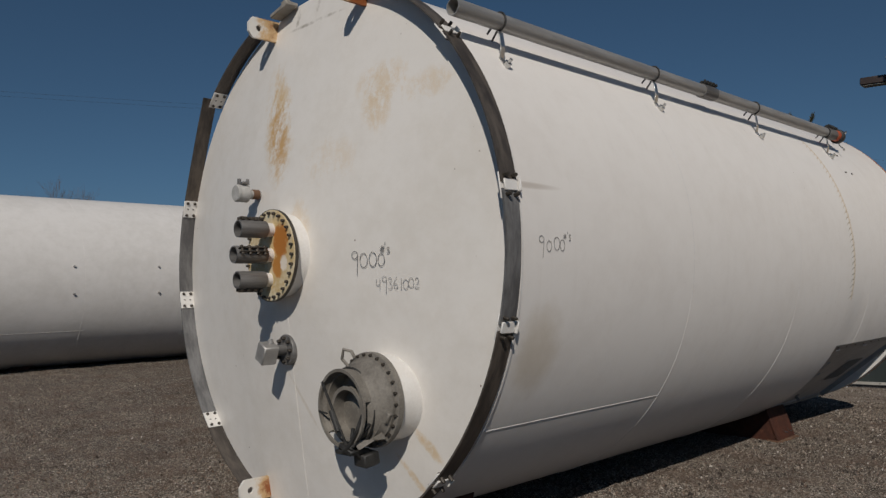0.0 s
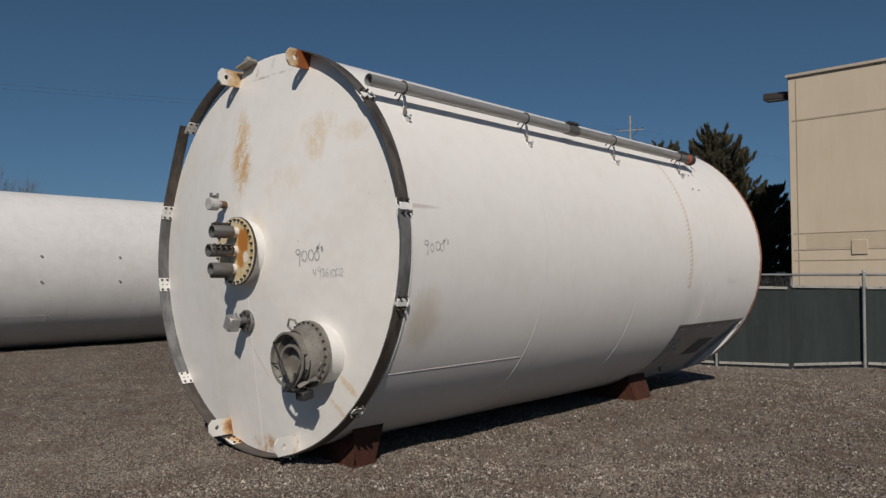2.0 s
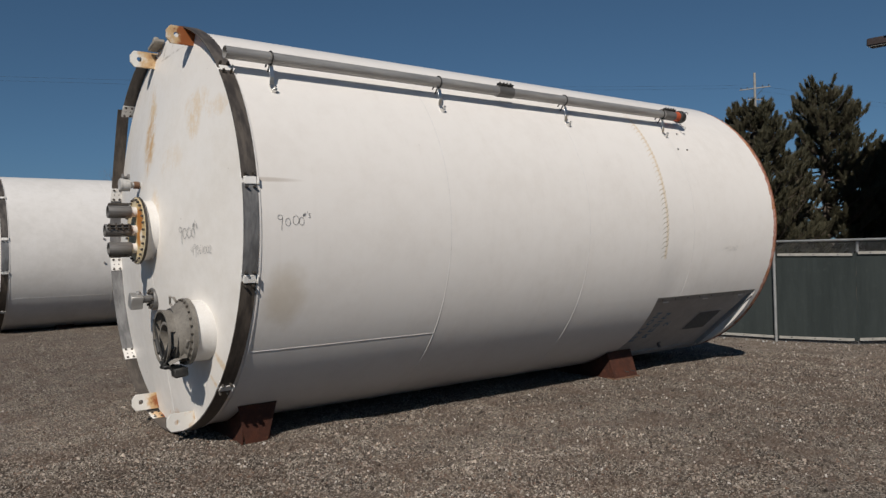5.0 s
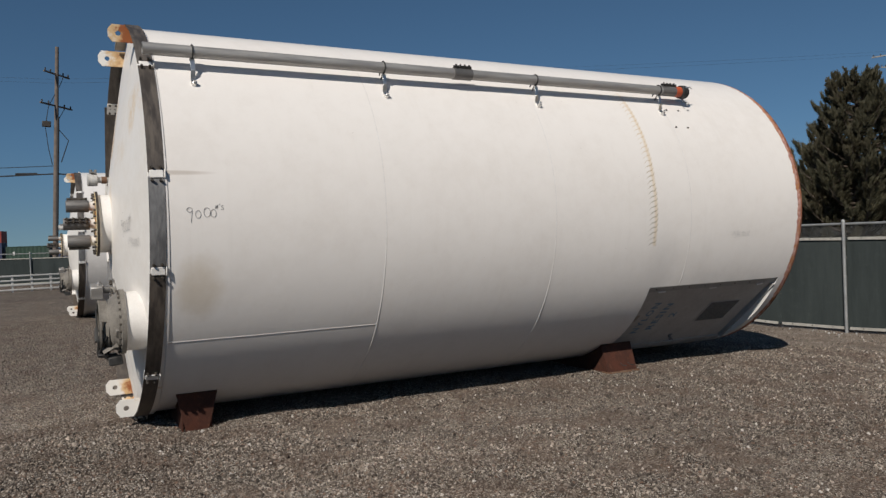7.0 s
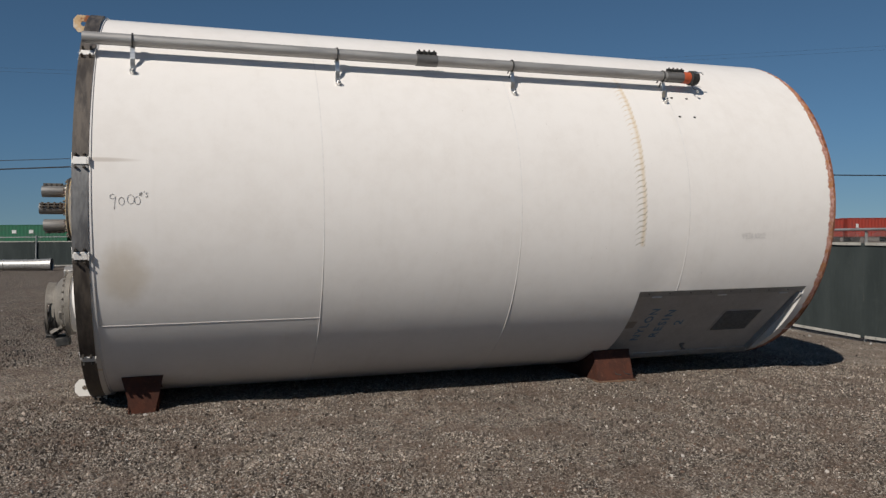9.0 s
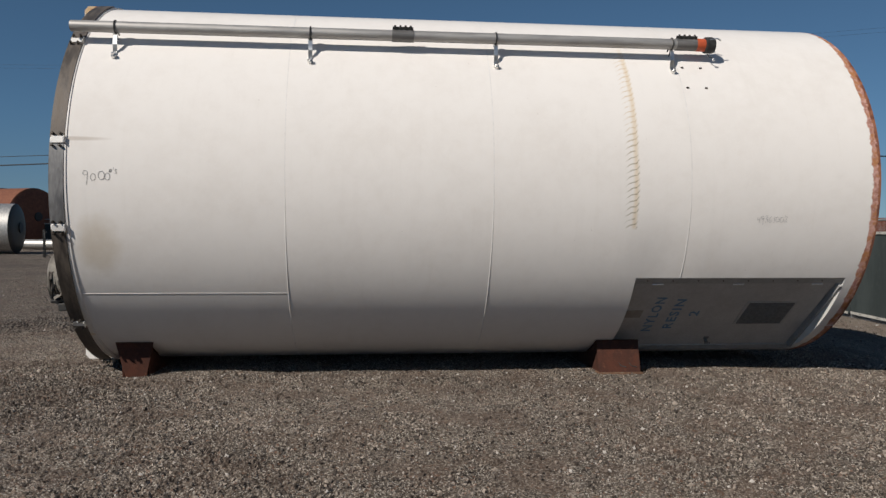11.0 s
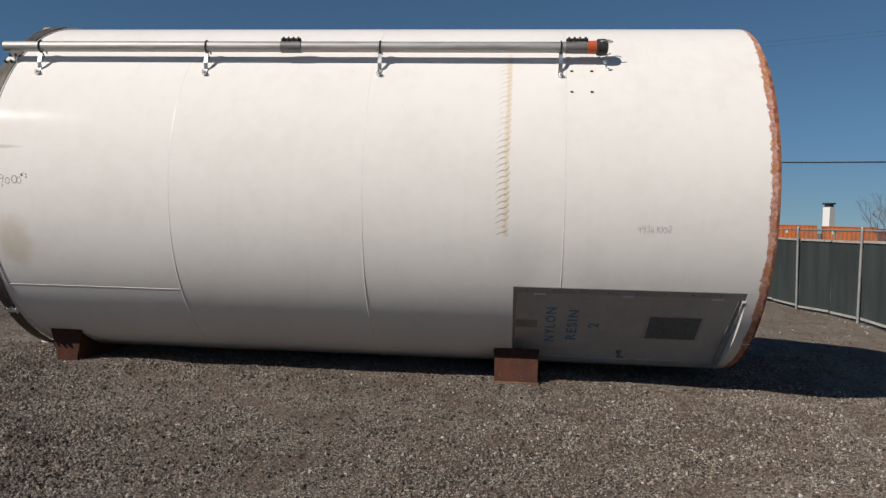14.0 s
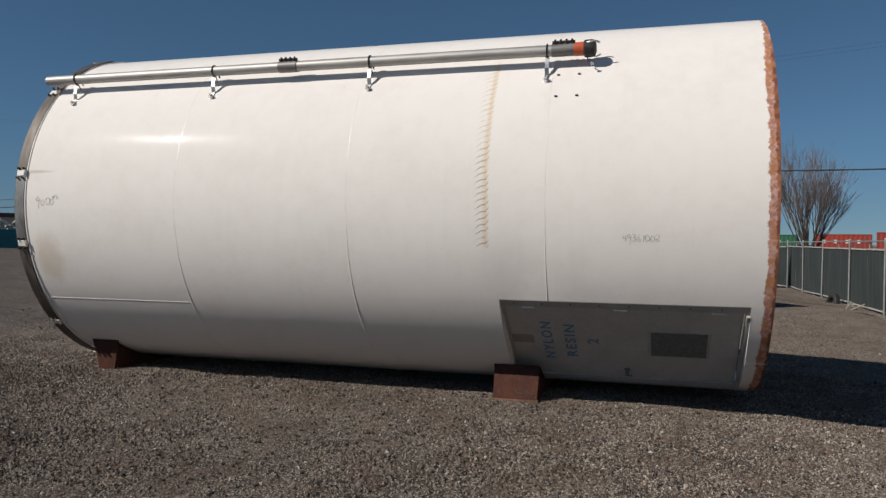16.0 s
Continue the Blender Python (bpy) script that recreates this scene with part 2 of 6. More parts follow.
def yard_tone(g, col):
    """Random damp, dusty and trodden patches across the yard, times set tone steps along y and x."""
    damp = g.noise(0.75, 6, 0.68, warp=0.9)
    blotch = g.noise(3.2, 5, 0.7, stretch=(0.7, 1.25, 1.0), warp=0.6)
    fine = g.noise(13.0, 4, 0.7)
    n = g.math("ADD", g.math("MULTIPLY", damp, 0.26), g.math("ADD", g.math("MULTIPLY", blotch, 0.48), g.math("MULTIPLY", fine, 0.26)))
    depth = g.ramp(n, 0.38, 0.62, 1.20, 0.84)
    p = g.split(g.coord.outputs["Object"])
    sway = g.math("MULTIPLY", g.math("SUBTRACT", damp, 0.5), 3.0)
    # lighter at low y, darker past y 7, part way back past 10
    band = g.math("SUBTRACT", g.ramp(g.math("ADD", p[1], sway), 4.4, 7.4, 1.12, 0.90), g.ramp(g.math("ADD", p[1], sway), 8.8, 10.6, 0.0, -0.10))
    # darker beyond x -6
    west = g.ramp(g.math("ADD", p[0], sway), -7.6, -5.6, 0.84, 1.0)
    depth = g.math("MULTIPLY", depth, g.math("MULTIPLY", band, west))
    k = g.tree.nodes.new("ShaderNodeVectorMath")
    k.operation = "SCALE"
    g.put(k.inputs[0], col)
    g.put(k.inputs["Scale"], depth)
    earth = g.ramp(g.noise(1.9, 4, 0.65), 0.44, 0.64, 0.0, 0.42)
    return g.mix(earth, k.outputs[0], (0.098, 0.066, 0.049))


def gravel_ground():
    g = Graph("gravel", 0.92, 0.0, 0.25)
    k = 0.67

    def tone(r, gr, b):
        return (r * k, gr * k, b * k)

    big = g.split(g.cells(58.0, "Color"))
    small = g.split(g.cells(125.0, "Color"))
    gap = g.cells(58.0)
    broad = g.noise(0.22, 5, 0.6)
    mid = g.noise(3.4, 5, 0.7)
    patch = g.noise(1.1, 5, 0.7, warp=0.8)
    rut = g.noise(0.55, 5, 0.65, stretch=(1.0, 0.45, 1.0), warp=0.6)
    base = g.mix(g.ramp(mid, 0.34, 0.68), tone(0.102, 0.077, 0.060), tone(0.200, 0.156, 0.120))
    base = g.mix(g.ramp(patch, 0.46, 0.62, 0.0, 0.75), base, tone(0.074, 0.056, 0.046))
    blotch = g.noise(4.6, 5, 0.7, warp=0.5)
    base = g.mix(g.ramp(blotch, 0.52, 0.66, 0.0, 0.6), base, tone(0.062, 0.045, 0.038))
    base = g.mix(g.ramp(blotch, 0.46, 0.34, 0.0, 0.45), base, tone(0.240, 0.186, 0.148))
    base = g.mix(g.ramp(broad, 0.40, 0.62, 0.0, 0.4), base, tone(0.225, 0.186, 0.148))
    base = g.mix(g.ramp(big[2], 0.70, 0.86, 0.0, 0.45), base, tone(0.150, 0.128, 0.130))
    base = g.mix(g.ramp(big[2], 0.22, 0.08, 0.0, 0.4), base, tone(0.150, 0.142, 0.100))
    base = g.mix(g.ramp(rut, 0.47, 0.62, 0.0, 0.7), base, tone(0.074, 0.058, 0.048))
    # paler dusty ground towards the fence
    dusty = g.math("ADD", g.split(g.coord.outputs["Object"])[1], g.math("MULTIPLY", g.math("SUBTRACT", mid, 0.5), 3.0))
    base = g.mix(g.ramp(dusty, 10.6, 14.0, 0.0, 0.40), base, tone(0.40, 0.33, 0.265))
    col = g.mix(g.ramp(big[0], 0.66, 0.96, 0.0, 0.65), base, tone(0.38, 0.318, 0.258))
    col = g.mix(g.ramp(big[0], 0.40, 0.10, 0.0, 0.65), col, tone(0.040, 0.032, 0.027))
    col = g.mix(g.ramp(small[0], 0.66, 0.95, 0.0, 0.8), col, tone(0.46, 0.40, 0.335))
    col = g.mix(g.ramp(small[0], 0.35, 0.05, 0.0, 0.8), col, tone(0.036, 0.029, 0.025))
    col = g.mix(g.math("MULTIPLY", g.ramp(big[1], 0.93, 0.96), 0.6), col, tone(0.27, 0.15, 0.10))
    col = g.mix(g.math("MULTIPLY", g.ramp(small[1], 0.925, 0.945), 0.85), col, tone(0.66, 0.61, 0.54))
    tracks = g.noise(0.5, 4, 0.6, stretch=(1.0, 0.16, 1.0))
    far = g.ramp(g.math("MULTIPLY", g.split(g.coord.outputs["Object"])[0], -1.0), 12.0, 24.0)
    col = g.mix(g.math("MULTIPLY", g.math("MULTIPLY", g.ramp(tracks, 0.5, 0.64), far), 0.4), col, tone(0.070, 0.060, 0.050))
    g.bsdf.inputs["Diffuse Roughness"].default_value = 0.6
    g.bump(gap, 0.6, 0.012)
    g.bump(g.cells(125.0), 0.5, 0.006)
    g.bump(g.noise(7, 4), 0.5, 0.03)
    return g.done(yard_tone(g, col))


def needle_leaf():
    g = Graph("pine_needles", 0.55, 0.0, 0.3)
    f = g.island()
    col = g.mix(f, (0.066, 0.066, 0.041), (0.150, 0.136, 0.086))
    col = g.mix(g.ramp(g.noise(0.8, 3), 0.45, 0.7, 0.0, 0.6), col, (0.140, 0.118, 0.075))
    thin = g.tree.nodes.new("ShaderNodeBsdfTranslucent")
    g.put(thin.inputs["Color"], col)
    both = g.tree.nodes.new("ShaderNodeMixShader")
    both.inputs[0].default_value = 0.45
    g.tree.links.new(g.bsdf.outputs[0], both.inputs[1])
    g.tree.links.new(thin.outputs[0], both.inputs[2])
    g.tree.links.new(both.outputs[0], g.tree.nodes["Material Output"].inputs["Surface"])
    return g.done(col)


def screen_cloth():
    g = Graph("windscreen_cloth", 0.85, 0.0, 0.2)
    fold = g.noise(0.8, 4, 0.55, stretch=(2.2, 2.2, 0.5))
    col = g.mix(g.ramp(fold, 0.35, 0.68), (0.040, 0.049, 0.048), (0.056, 0.067, 0.065))
    col = g.mix(g.math("MULTIPLY", g.ramp(g.noise(7, 5, 0.7), 0.52, 0.8), 0.5), col, (0.075, 0.086, 0.080))
    g.bump(fold, 0.5, 0.10)
    g.bump(g.noise(240, 2), 0.25, 0.002)
    return g.done(col)


def rusted(name, a, b, c):
    g = Graph(name, 0.85, 0.0, 0.3)
    n = g.noise(5, 6, 0.7)
    col = g.mix(g.ramp(n, 0.35, 0.6), a, b)
    col = g.mix(g.ramp(g.noise(17, 5, 0.75), 0.54, 0.74), col, c)
    g.bump(g.noise(40, 4), 0.5, 0.006)
    return g.done(col)


def lug_paint(name, rust, grade=1.0):
    g = Graph(name, 0.5)
    n = g.math("ADD", g.math("MULTIPLY", g.noise(6, 6, 0.75), 0.75), rust)
    n = g.math("ADD", n, g.ramp(g.split(g.coord.outputs["Object"])[1], -0.15, 0.06, -0.13 * grade, 0.10 * grade))
    col = g.mix(g.ramp(n, 0.40, 0.55), (0.78, 0.75, 0.70), (0.62, 0.42, 0.22))
    col = g.mix(g.ramp(n, 0.55, 0.66), col, (0.30, 0.095, 0.030))
    g.bump(g.noise(50, 3), 0.3, 0.003)
    return g.done(col)


def ring_steel(name, cold):
    g = Graph(name, 0.55, 0.35, 0.4)
    f = g.rand()
    n = g.noise(3.5, 5, 0.7, stretch=(1, 4, 1))
    cool = g.mix(g.ramp(n, 0.35, 0.65), (0.15, 0.15, 0.155), (0.28, 0.285, 0.29))
    warm = g.mix(g.ramp(n, 0.35, 0.65), (0.055, 0.044, 0.036), (0.125, 0.098, 0.075))
    g.bump(g.noise(30, 4), 0.3, 0.004)
    tone = g.mix(g.math("MULTIPLY", f, 0.35), cool, warm) if cold else g.mix(g.math("MULTIPLY", f, 0.25), warm, cool)
    return g.done(tone, g.ramp(n, 0.3, 0.7, 0.45, 0.7))


def brushed(name, a, b, rough, metal=1.0):
    g = Graph(name, rough, metal, 0.5)
    n = g.noise(3.0, 5, 0.65, stretch=(6, 0.7, 6))
    m = g.noise(14, 4, 0.7)
    col = g.mix(g.ramp(n, 0.35, 0.65), a, b)
    col = g.mix(g.math("MULTIPLY", g.ramp(m, 0.5, 0.75), 0.4), col, a)
    g.bump(m, 0.12, 0.003)
    return g.done(col, g.ramp(n, 0.3, 0.7, rough - 0.07, rough + 0.09))


def facade_paint(name, a, b):
    g = Graph(name, 0.9, 0.0, 0.2)
    n = g.math("ADD", g.math("MULTIPLY", g.noise(0.35, 5, 0.65), 0.6), g.math("MULTIPLY", g.noise(1.2, 4, 0.6, stretch=(3, 3, 0.4)), 0.4))
    g.bump(g.noise(40, 3), 0.2, 0.004)
    return g.done(g.mix(g.ramp(n, 0.38, 0.64), a, b))


def container_paint(name, colour):
    g = Graph(name, 0.6, 0.0, 0.3)
    n = g.noise(0.6, 6, 0.7)
    dull = tuple(0.55 * c + 0.03 for c in colour)
    return g.done(g.mix(g.ramp(n, 0.40, 0.72), colour, dull))


M_SHELL = shell_paint("white_enamel_shell", True)
M_SHELL_PLAIN = shell_paint("white_enamel_plain", False)
M_ROOF = roof_paint("white_enamel_roof", True)
M_ROOF_PLAIN = roof_paint("white_enamel_roof_plain", False)
M_WHITE = simple("white_fitting_paint", (0.81, 0.79, 0.76), (0.74, 0.71, 0.67), 7, 0.5)
M_BEAD = simple("weld_bead_paint", (0.80, 0.775, 0.75), (0.70, 0.665, 0.63), 9, 0.4)
M_RING = ring_steel("browned_ring_steel", False)
M_RING_COOL = ring_steel("galvanised_ring_steel", True)
M_LUG = lug_paint("lug_paint", 0.10)
M_LUG_RUSTED = lug_paint("lug_paint_rusted", 0.225, 1.5)
M_LUG_CLEAN = lug_paint("lug_paint_clean", -0.05)
M_RUST = rusted("cradle_rust", (0.086, 0.030, 0.018), (0.056, 0.023, 0.016), (0.13, 0.052, 0.029))
M_TANK_RUST = rusted("tank_rust", (0.23, 0.095, 0.055), (0.18, 0.070, 0.043), (0.29, 0.135, 0.075))
M_RUST_EDGE = rusted("pale_rust", (0.19, 0.115, 0.072), (0.15, 0.082, 0.05), (0.25, 0.175, 0.12))
def flange_paint():
    """Cream plate, ochre wash below, one patch of orange scale."""
    g = Graph("rusty_flange", 0.75, 0.0, 0.3)
    p = g.split(g.coord.outputs["Object"])
    n = g.math("ADD", g.math("MULTIPLY", g.noise(9, 6, 0.7), 0.6), g.math("MULTIPLY", g.noise(38, 5, 0.7), 0.4))
    col = g.mix(g.ramp(n, 0.40, 0.62), (0.68, 0.59, 0.42), (0.56, 0.41, 0.20))
    for x, z, rx, rz, core, tone in ((0.11, 0.06, 0.15, 0.24, 0.0, (0.60, 0.42, 0.19)), (0.115, 0.085, 0.105, 0.135, 0.5, (0.44, 0.17, 0.035)), (0.085, -0.085, 0.07, 0.09, 0.35, (0.47, 0.21, 0.05)), (0.16, -0.06, 0.05, 0.06, 0.4, (0.78, 0.70, 0.60))):
        du, dv = g.math("DIVIDE", g.math("SUBTRACT", p[0], x), rx), g.math("DIVIDE", g.math("SUBTRACT", p[2], z), rz)
        far = g.math("ADD", g.math("ADD", g.math("MULTIPLY", du, du), g.math("MULTIPLY", dv, dv)), g.math("MULTIPLY", g.math("SUBTRACT", n, 0.5), 3.0))
        col = g.mix(g.ramp(far, 1.0, core), col, tone)
    g.bump(n, 0.4, 0.006)
    return g.done(col)


M_FLANGE = flange_paint()
M_ALU = brushed("dull_aluminium", (0.36, 0.345, 0.33), (0.46, 0.445, 0.425), 0.53, 0.55)
M_ALU_DARK = brushed("weathered_coupling", (0.15, 0.145, 0.14), (0.26, 0.25, 0.24), 0.55, 0.5)
M_ZINC = brushed("bright_zinc", (0.62, 0.62, 0.60), (0.78, 0.77, 0.74), 0.34)
M_GREY = simple("grey_vent_paint", (0.155, 0.140, 0.120), (0.25, 0.228, 0.198), 8, 0.55)
M_SHEET = brushed("dented_sheet_metal", (0.40, 0.39, 0.37), (0.60, 0.58, 0.55), 0.50, 0.75)
M_BLACK = simple("black_rubber_and_iron", (0.018, 0.018, 0.018), (0.05, 0.048, 0.045), 18, 0.55)
M_BOLT = simple("dark_bolt_steel", (0.050, 0.043, 0.036), (0.11, 0.095, 0.08), 25, 0.5, 0.5)
M_ORANGE = simple("orange_cap_paint", (0.66, 0.13, 0.045), (0.46, 0.085, 0.035), 12, 0.45)
M_DOOR = simple("grey_door_paint", (0.50, 0.485, 0.47), (0.42, 0.405, 0.39), 4, 0.5)
M_FRAME = simple("grey_frame_paint", (0.43, 0.42, 0.41), (0.34, 0.33, 0.315), 6, 0.5)
M_GRILLE = simple("dark_grille", (0.12, 0.112, 0.105), (0.19, 0.18, 0.17), 30, 0.7)
M_TAPE = simple("weathered_tape", (0.26, 0.235, 0.20), (0.35, 0.32, 0.28), 14, 0.7)
M_BLUE = simple("faded_blue_stencil", (0.10, 0.19, 0.31), (0.18, 0.28, 0.39), 22, 0.6)
M_INK = simple("black_marker_ink", (0.09, 0.09, 0.095), (0.24, 0.235, 0.23), 40, 0.6)
M_INK_PALE = simple("faded_marker_ink", (0.30, 0.295, 0.29), (0.50, 0.49, 0.48), 40, 0.6)
M_CHALK = simple("chalky_grey_paint", (0.52, 0.51, 0.49), (0.36, 0.35, 0.33), 18, 0.7)
M_GRAVEL = gravel_ground()
M_POST = simple("galvanised_post", (0.30, 0.305, 0.30), (0.42, 0.425, 0.42), 5, 0.5, 0.4)
M_HEM = simple("canvas_hem", (0.52, 0.50, 0.45), (0.38, 0.36, 0.32), 5, 0.85)
M_CLOTH = screen_cloth()
M_WALL = facade_paint("cream_facade", (0.62, 0.515, 0.39), (0.58, 0.478, 0.358))
M_WALL_BAND = facade_paint("tan_facade", (0.56, 0.46, 0.338), (0.52, 0.425, 0.312))
M_GROOVE = facade_paint("facade_reveal", (0.42, 0.345, 0.255), (0.36, 0.295, 0.22))
M_COPING = simple("coping_metal", (0.52, 0.45, 0.36), (0.44, 0.38, 0.30), 2, 0.5)
M_LAMP = simple("bronze_fixture", (0.075, 0.055, 0.050), (0.05, 0.038, 0.035), 6, 0.5)
M_NEEDLE = needle_leaf()
M_BARK = simple("bark", (0.070, 0.052, 0.040), (0.125, 0.098, 0.078), 6, 0.9, 0.0, 0.8)
M_TWIG = simple("bare_twigs", (0.105, 0.080, 0.072), (0.165, 0.128, 0.112), 2, 0.9)
M_POLE = simple("grey_timber", (0.125, 0.098, 0.080), (0.20, 0.165, 0.140), 3, 0.9)
M_POLE_PALE = simple("silvered_timber", (0.26, 0.24, 0.22), (0.36, 0.34, 0.31), 3, 0.9)
M_BARRIER = simple("weathered_white_rail", (0.60, 0.59, 0.57), (0.48, 0.47, 0.45), 3, 0.7)
M_WIRE = simple("cable_black", (0.016, 0.016, 0.018), (0.03, 0.03, 0.032), 4, 0.6)


def pebble_stone():
    g = Graph("loose_stones", 0.85, 0.0, 0.3)
    f = g.island()
    g.bsdf.inputs["Diffuse Roughness"].default_value = 1.0
    col = g.mix(g.math("POWER", f, 1.7), (0.040, 0.032, 0.027), (0.50, 0.425, 0.355))
    return g.done(g.mix(g.ramp(f, 0.955, 0.975), yard_tone(g, col), (0.52, 0.48, 0.44)))


M_PEBBLE = pebble_stone()

# ---- mesh helpers ----
class Build:
    """Collects vertices and faces of one mesh."""

    def __init__(self):
        self.v, self.f = [], []

    def add(self, verts, faces):
        k = len(self.v)
        self.v.extend([tuple(p) for p in verts])
        self.f.extend([tuple(i + k for i in face) for face in faces])
        return self

    def box(self, centre, size, m=None, bevel=0.0):
        """A box, its edges chamfered when bevel is given, turned by m about its centre."""
        h = [s / 2 for s in size]
        b = min(bevel, min(h) * 0.9)
        pts = []
        if b <= 0:
            pts = [(sx * h[0], sy * h[1], sz * h[2]) for sx in (-1, 1) for sy in (-1, 1) for sz in (-1, 1)]
            faces = [(0, 1, 3, 2), (4, 6, 7, 5), (0, 4, 5, 1), (2, 3, 7, 6), (0, 2, 6, 4), (1, 5, 7, 3)]
        else:
            index = {}
            for sx in (-1, 1):
                for sy in (-1, 1):
                    for sz in (-1, 1):
                        for a in range(3):
                            d = [h[i] - (0 if i == a else b) for i in range(3)]
                            index[sx, sy, sz, a] = len(pts)
                            pts.append((sx * d[0], sy * d[1], sz * d[2]))
            faces = []
            for a in range(3):
                o = [i for i in range(3) if i != a]
                for s in (-1, 1):
                    loop = []
                    for p, q in ((-1, -1), (1, -1), (1, 1), (-1, 1)):
                        c = [0, 0, 0]
                        c[a], c[o[0]], c[o[1]] = s, p, q
                        loop.append(index[(*c, a)])
                    faces.append(tuple(loop))
                for p in (-1, 1):
                    for q in (-1, 1):
                        c0, c1 = [0, 0, 0], [0, 0, 0]
                        c0[a], c1[a] = -1, 1
                        c0[o[0]] = c1[o[0]] = p
                        c0[o[1]] = c1[o[1]] = q
                        faces.append((index[(*c0, o[0])], index[(*c1, o[0])], index[(*c1, o[1])], index[(*c0, o[1])]))
            for sx in (-1, 1):
                for sy in (-1, 1):
                    for sz in (-1, 1):
                        faces.append(tuple(index[sx, sy, sz, a] for a in range(3)))
        c = Vector(centre)
        pts = [c + (m @ Vector(p) if m else Vector(p)) for p in pts]
        return self.add(pts, faces)

    def tube(self, path, radius, sides=10, caps=True, closed=False):
        """A round bar along a path; radius is a number or one for each point."""
        path = [Vector(p) for p in path]
        n = len(path)
        rs = radius if isinstance(radius, (list, tuple)) else [radius] * n
        k = len(self.v)
        side = None
        for i, p in enumerate(path):
            a = path[(i - 1) % n] if (i or closed) else p
            b = path[(i + 1) % n] if (i < n - 1 or closed) else p
            way = (b - a).normalized()
            if side is None:
                side = way.orthogonal().normalized()
            side = (side - way * side.dot(way)).normalized()
            up = way.cross(side)
            for j in range(sides):
                w = 2 * math.pi * j / sides
                self.v.append(tuple(p + rs[i] * (math.cos(w) * side + math.sin(w) * up)))
        rings = n if closed else n - 1
        for i in range(rings):
            for j in range(sides):
                a, b = k + i * sides + j, k + i * sides + (j + 1) % sides
                c, d = k + (i + 1) % n * sides + (j + 1) % sides, k + (i + 1) % n * sides + j
                self.f.append((a, b, c, d))
        if caps and not closed:
            self.f.append(tuple(k + j for j in range(sides - 1, -1, -1)))
            self.f.append(tuple(k + (n - 1) * sides + j for j in range(sides)))
        return self

    def lathe(self, profile, centre=(0, 0, 0), sides=32, axis="y", closed=False, arc=None):
        """Turns a profile of (radius, along) round an axis through centre."""
        k, n = len(self.v), len(profile)
        a0, a1 = arc or (0.0, 2 * math.pi)
        steps = sides + (1 if arc else 0)
        c = Vector(centre)
        for j in range(steps):
            w = a0 + (a1 - a0) * j / sides
            for r, y in profile:
                p = {"y": (r * math.cos(w), y, r * math.sin(w)), "z": (r * math.cos(w), r * math.sin(w), y), "x": (y, r * math.cos(w), r * math.sin(w))}[axis]
                self.v.append(tuple(c + Vector(p)))
        for j in range(sides):
            for i in range(n if closed else n - 1):
                a, b = k + j % steps * n + i, k + j % steps * n + (i + 1) % n
                d, e = k + (j + 1) % steps * n + i, k + (j + 1) % steps * n + (i + 1) % n
                self.f.append((a, b, e, d))
        return self

    def prism(self, outline, way):
        """An outline of 3D points pushed along way."""
        n = len(outline)
        w = Vector(way)
        pts = [Vector(p) for p in outline]
        faces = [tuple(range(n - 1, -1, -1)), tuple(range(n, 2 * n))]
        faces += [(i, (i + 1) % n, n + (i + 1) % n, n + i) for i in range(n)]
        return self.add(pts + [p + w for p in pts], faces)

    def mesh(self, name, smooth=40.0, fix=True):
        me = bpy.data.meshes.new(name)
        me.from_pydata(self.v, [], self.f)
        if fix:
            bm = bmesh.new()
            bm.from_mesh(me)
            bmesh.ops.recalc_face_normals(bm, faces=bm.faces)
            bm.to_mesh(me)
            bm.free()
        if smooth:
            me.polygons.foreach_set("use_smooth", [True] * len(me.polygons))
            me.set_sharp_from_angle(angle=radians(smooth))
        me.update()
        return me


def part(name, shape, material, parent=None, label="", smooth=40.0, fix=True):
    """One mesh object from a Build or a mesh, under a thing or part."""
    me = shape.mesh(name, smooth, fix) if isinstance(shape, Build) else shape
    if not me.materials:
        me.materials.append(material)
    ob = new(name, me)
    ob.parent = parent
    return tagged(ob, label)


def thing(name, place, label, category, group="", kind="", rz=0.0):
    ob = new(name)
    ob.empty_display_size = 0.2
    ob.matrix_world = pose(*place, 0, 0, rz)
    return tagged(ob, label, category, group, kind)


def letters(text, size, thin=0.0, shear=0.0, space=1.0):
    """The flat outline of a line of writing as vertices and faces, its foot at 0, 0."""
    cu = bpy.data.curves.new("writing", "FONT")
    cu.body, cu.size, cu.offset, cu.shear, cu.space_character = text, size, thin, shear, space
    cu.resolution_u = 3
    ob = bpy.data.objects.new("writing", cu)
    scene.collection.objects.link(ob)
    me = bpy.data.meshes.new_from_object(ob.evaluated_get(bpy.context.evaluated_depsgraph_get()))
    verts, faces = [v.co.copy() for v in me.vertices], [tuple(p.vertices) for p in me.polygons]
    bpy.data.objects.remove(ob)
    bpy.data.curves.remove(cu)
    bpy.data.meshes.remove(me)
    return verts, faces


SWALE = [(-60.0, 1.0), (-37.0, 0.86), (-26.0, 0.60), (-17.0, 0.50), (-13.0, 0.36), (-7.0, 0.40), (-4.0, 0.31), (-2.6, 0.16), (2.0, 0.06), (9.0, 0.0)]


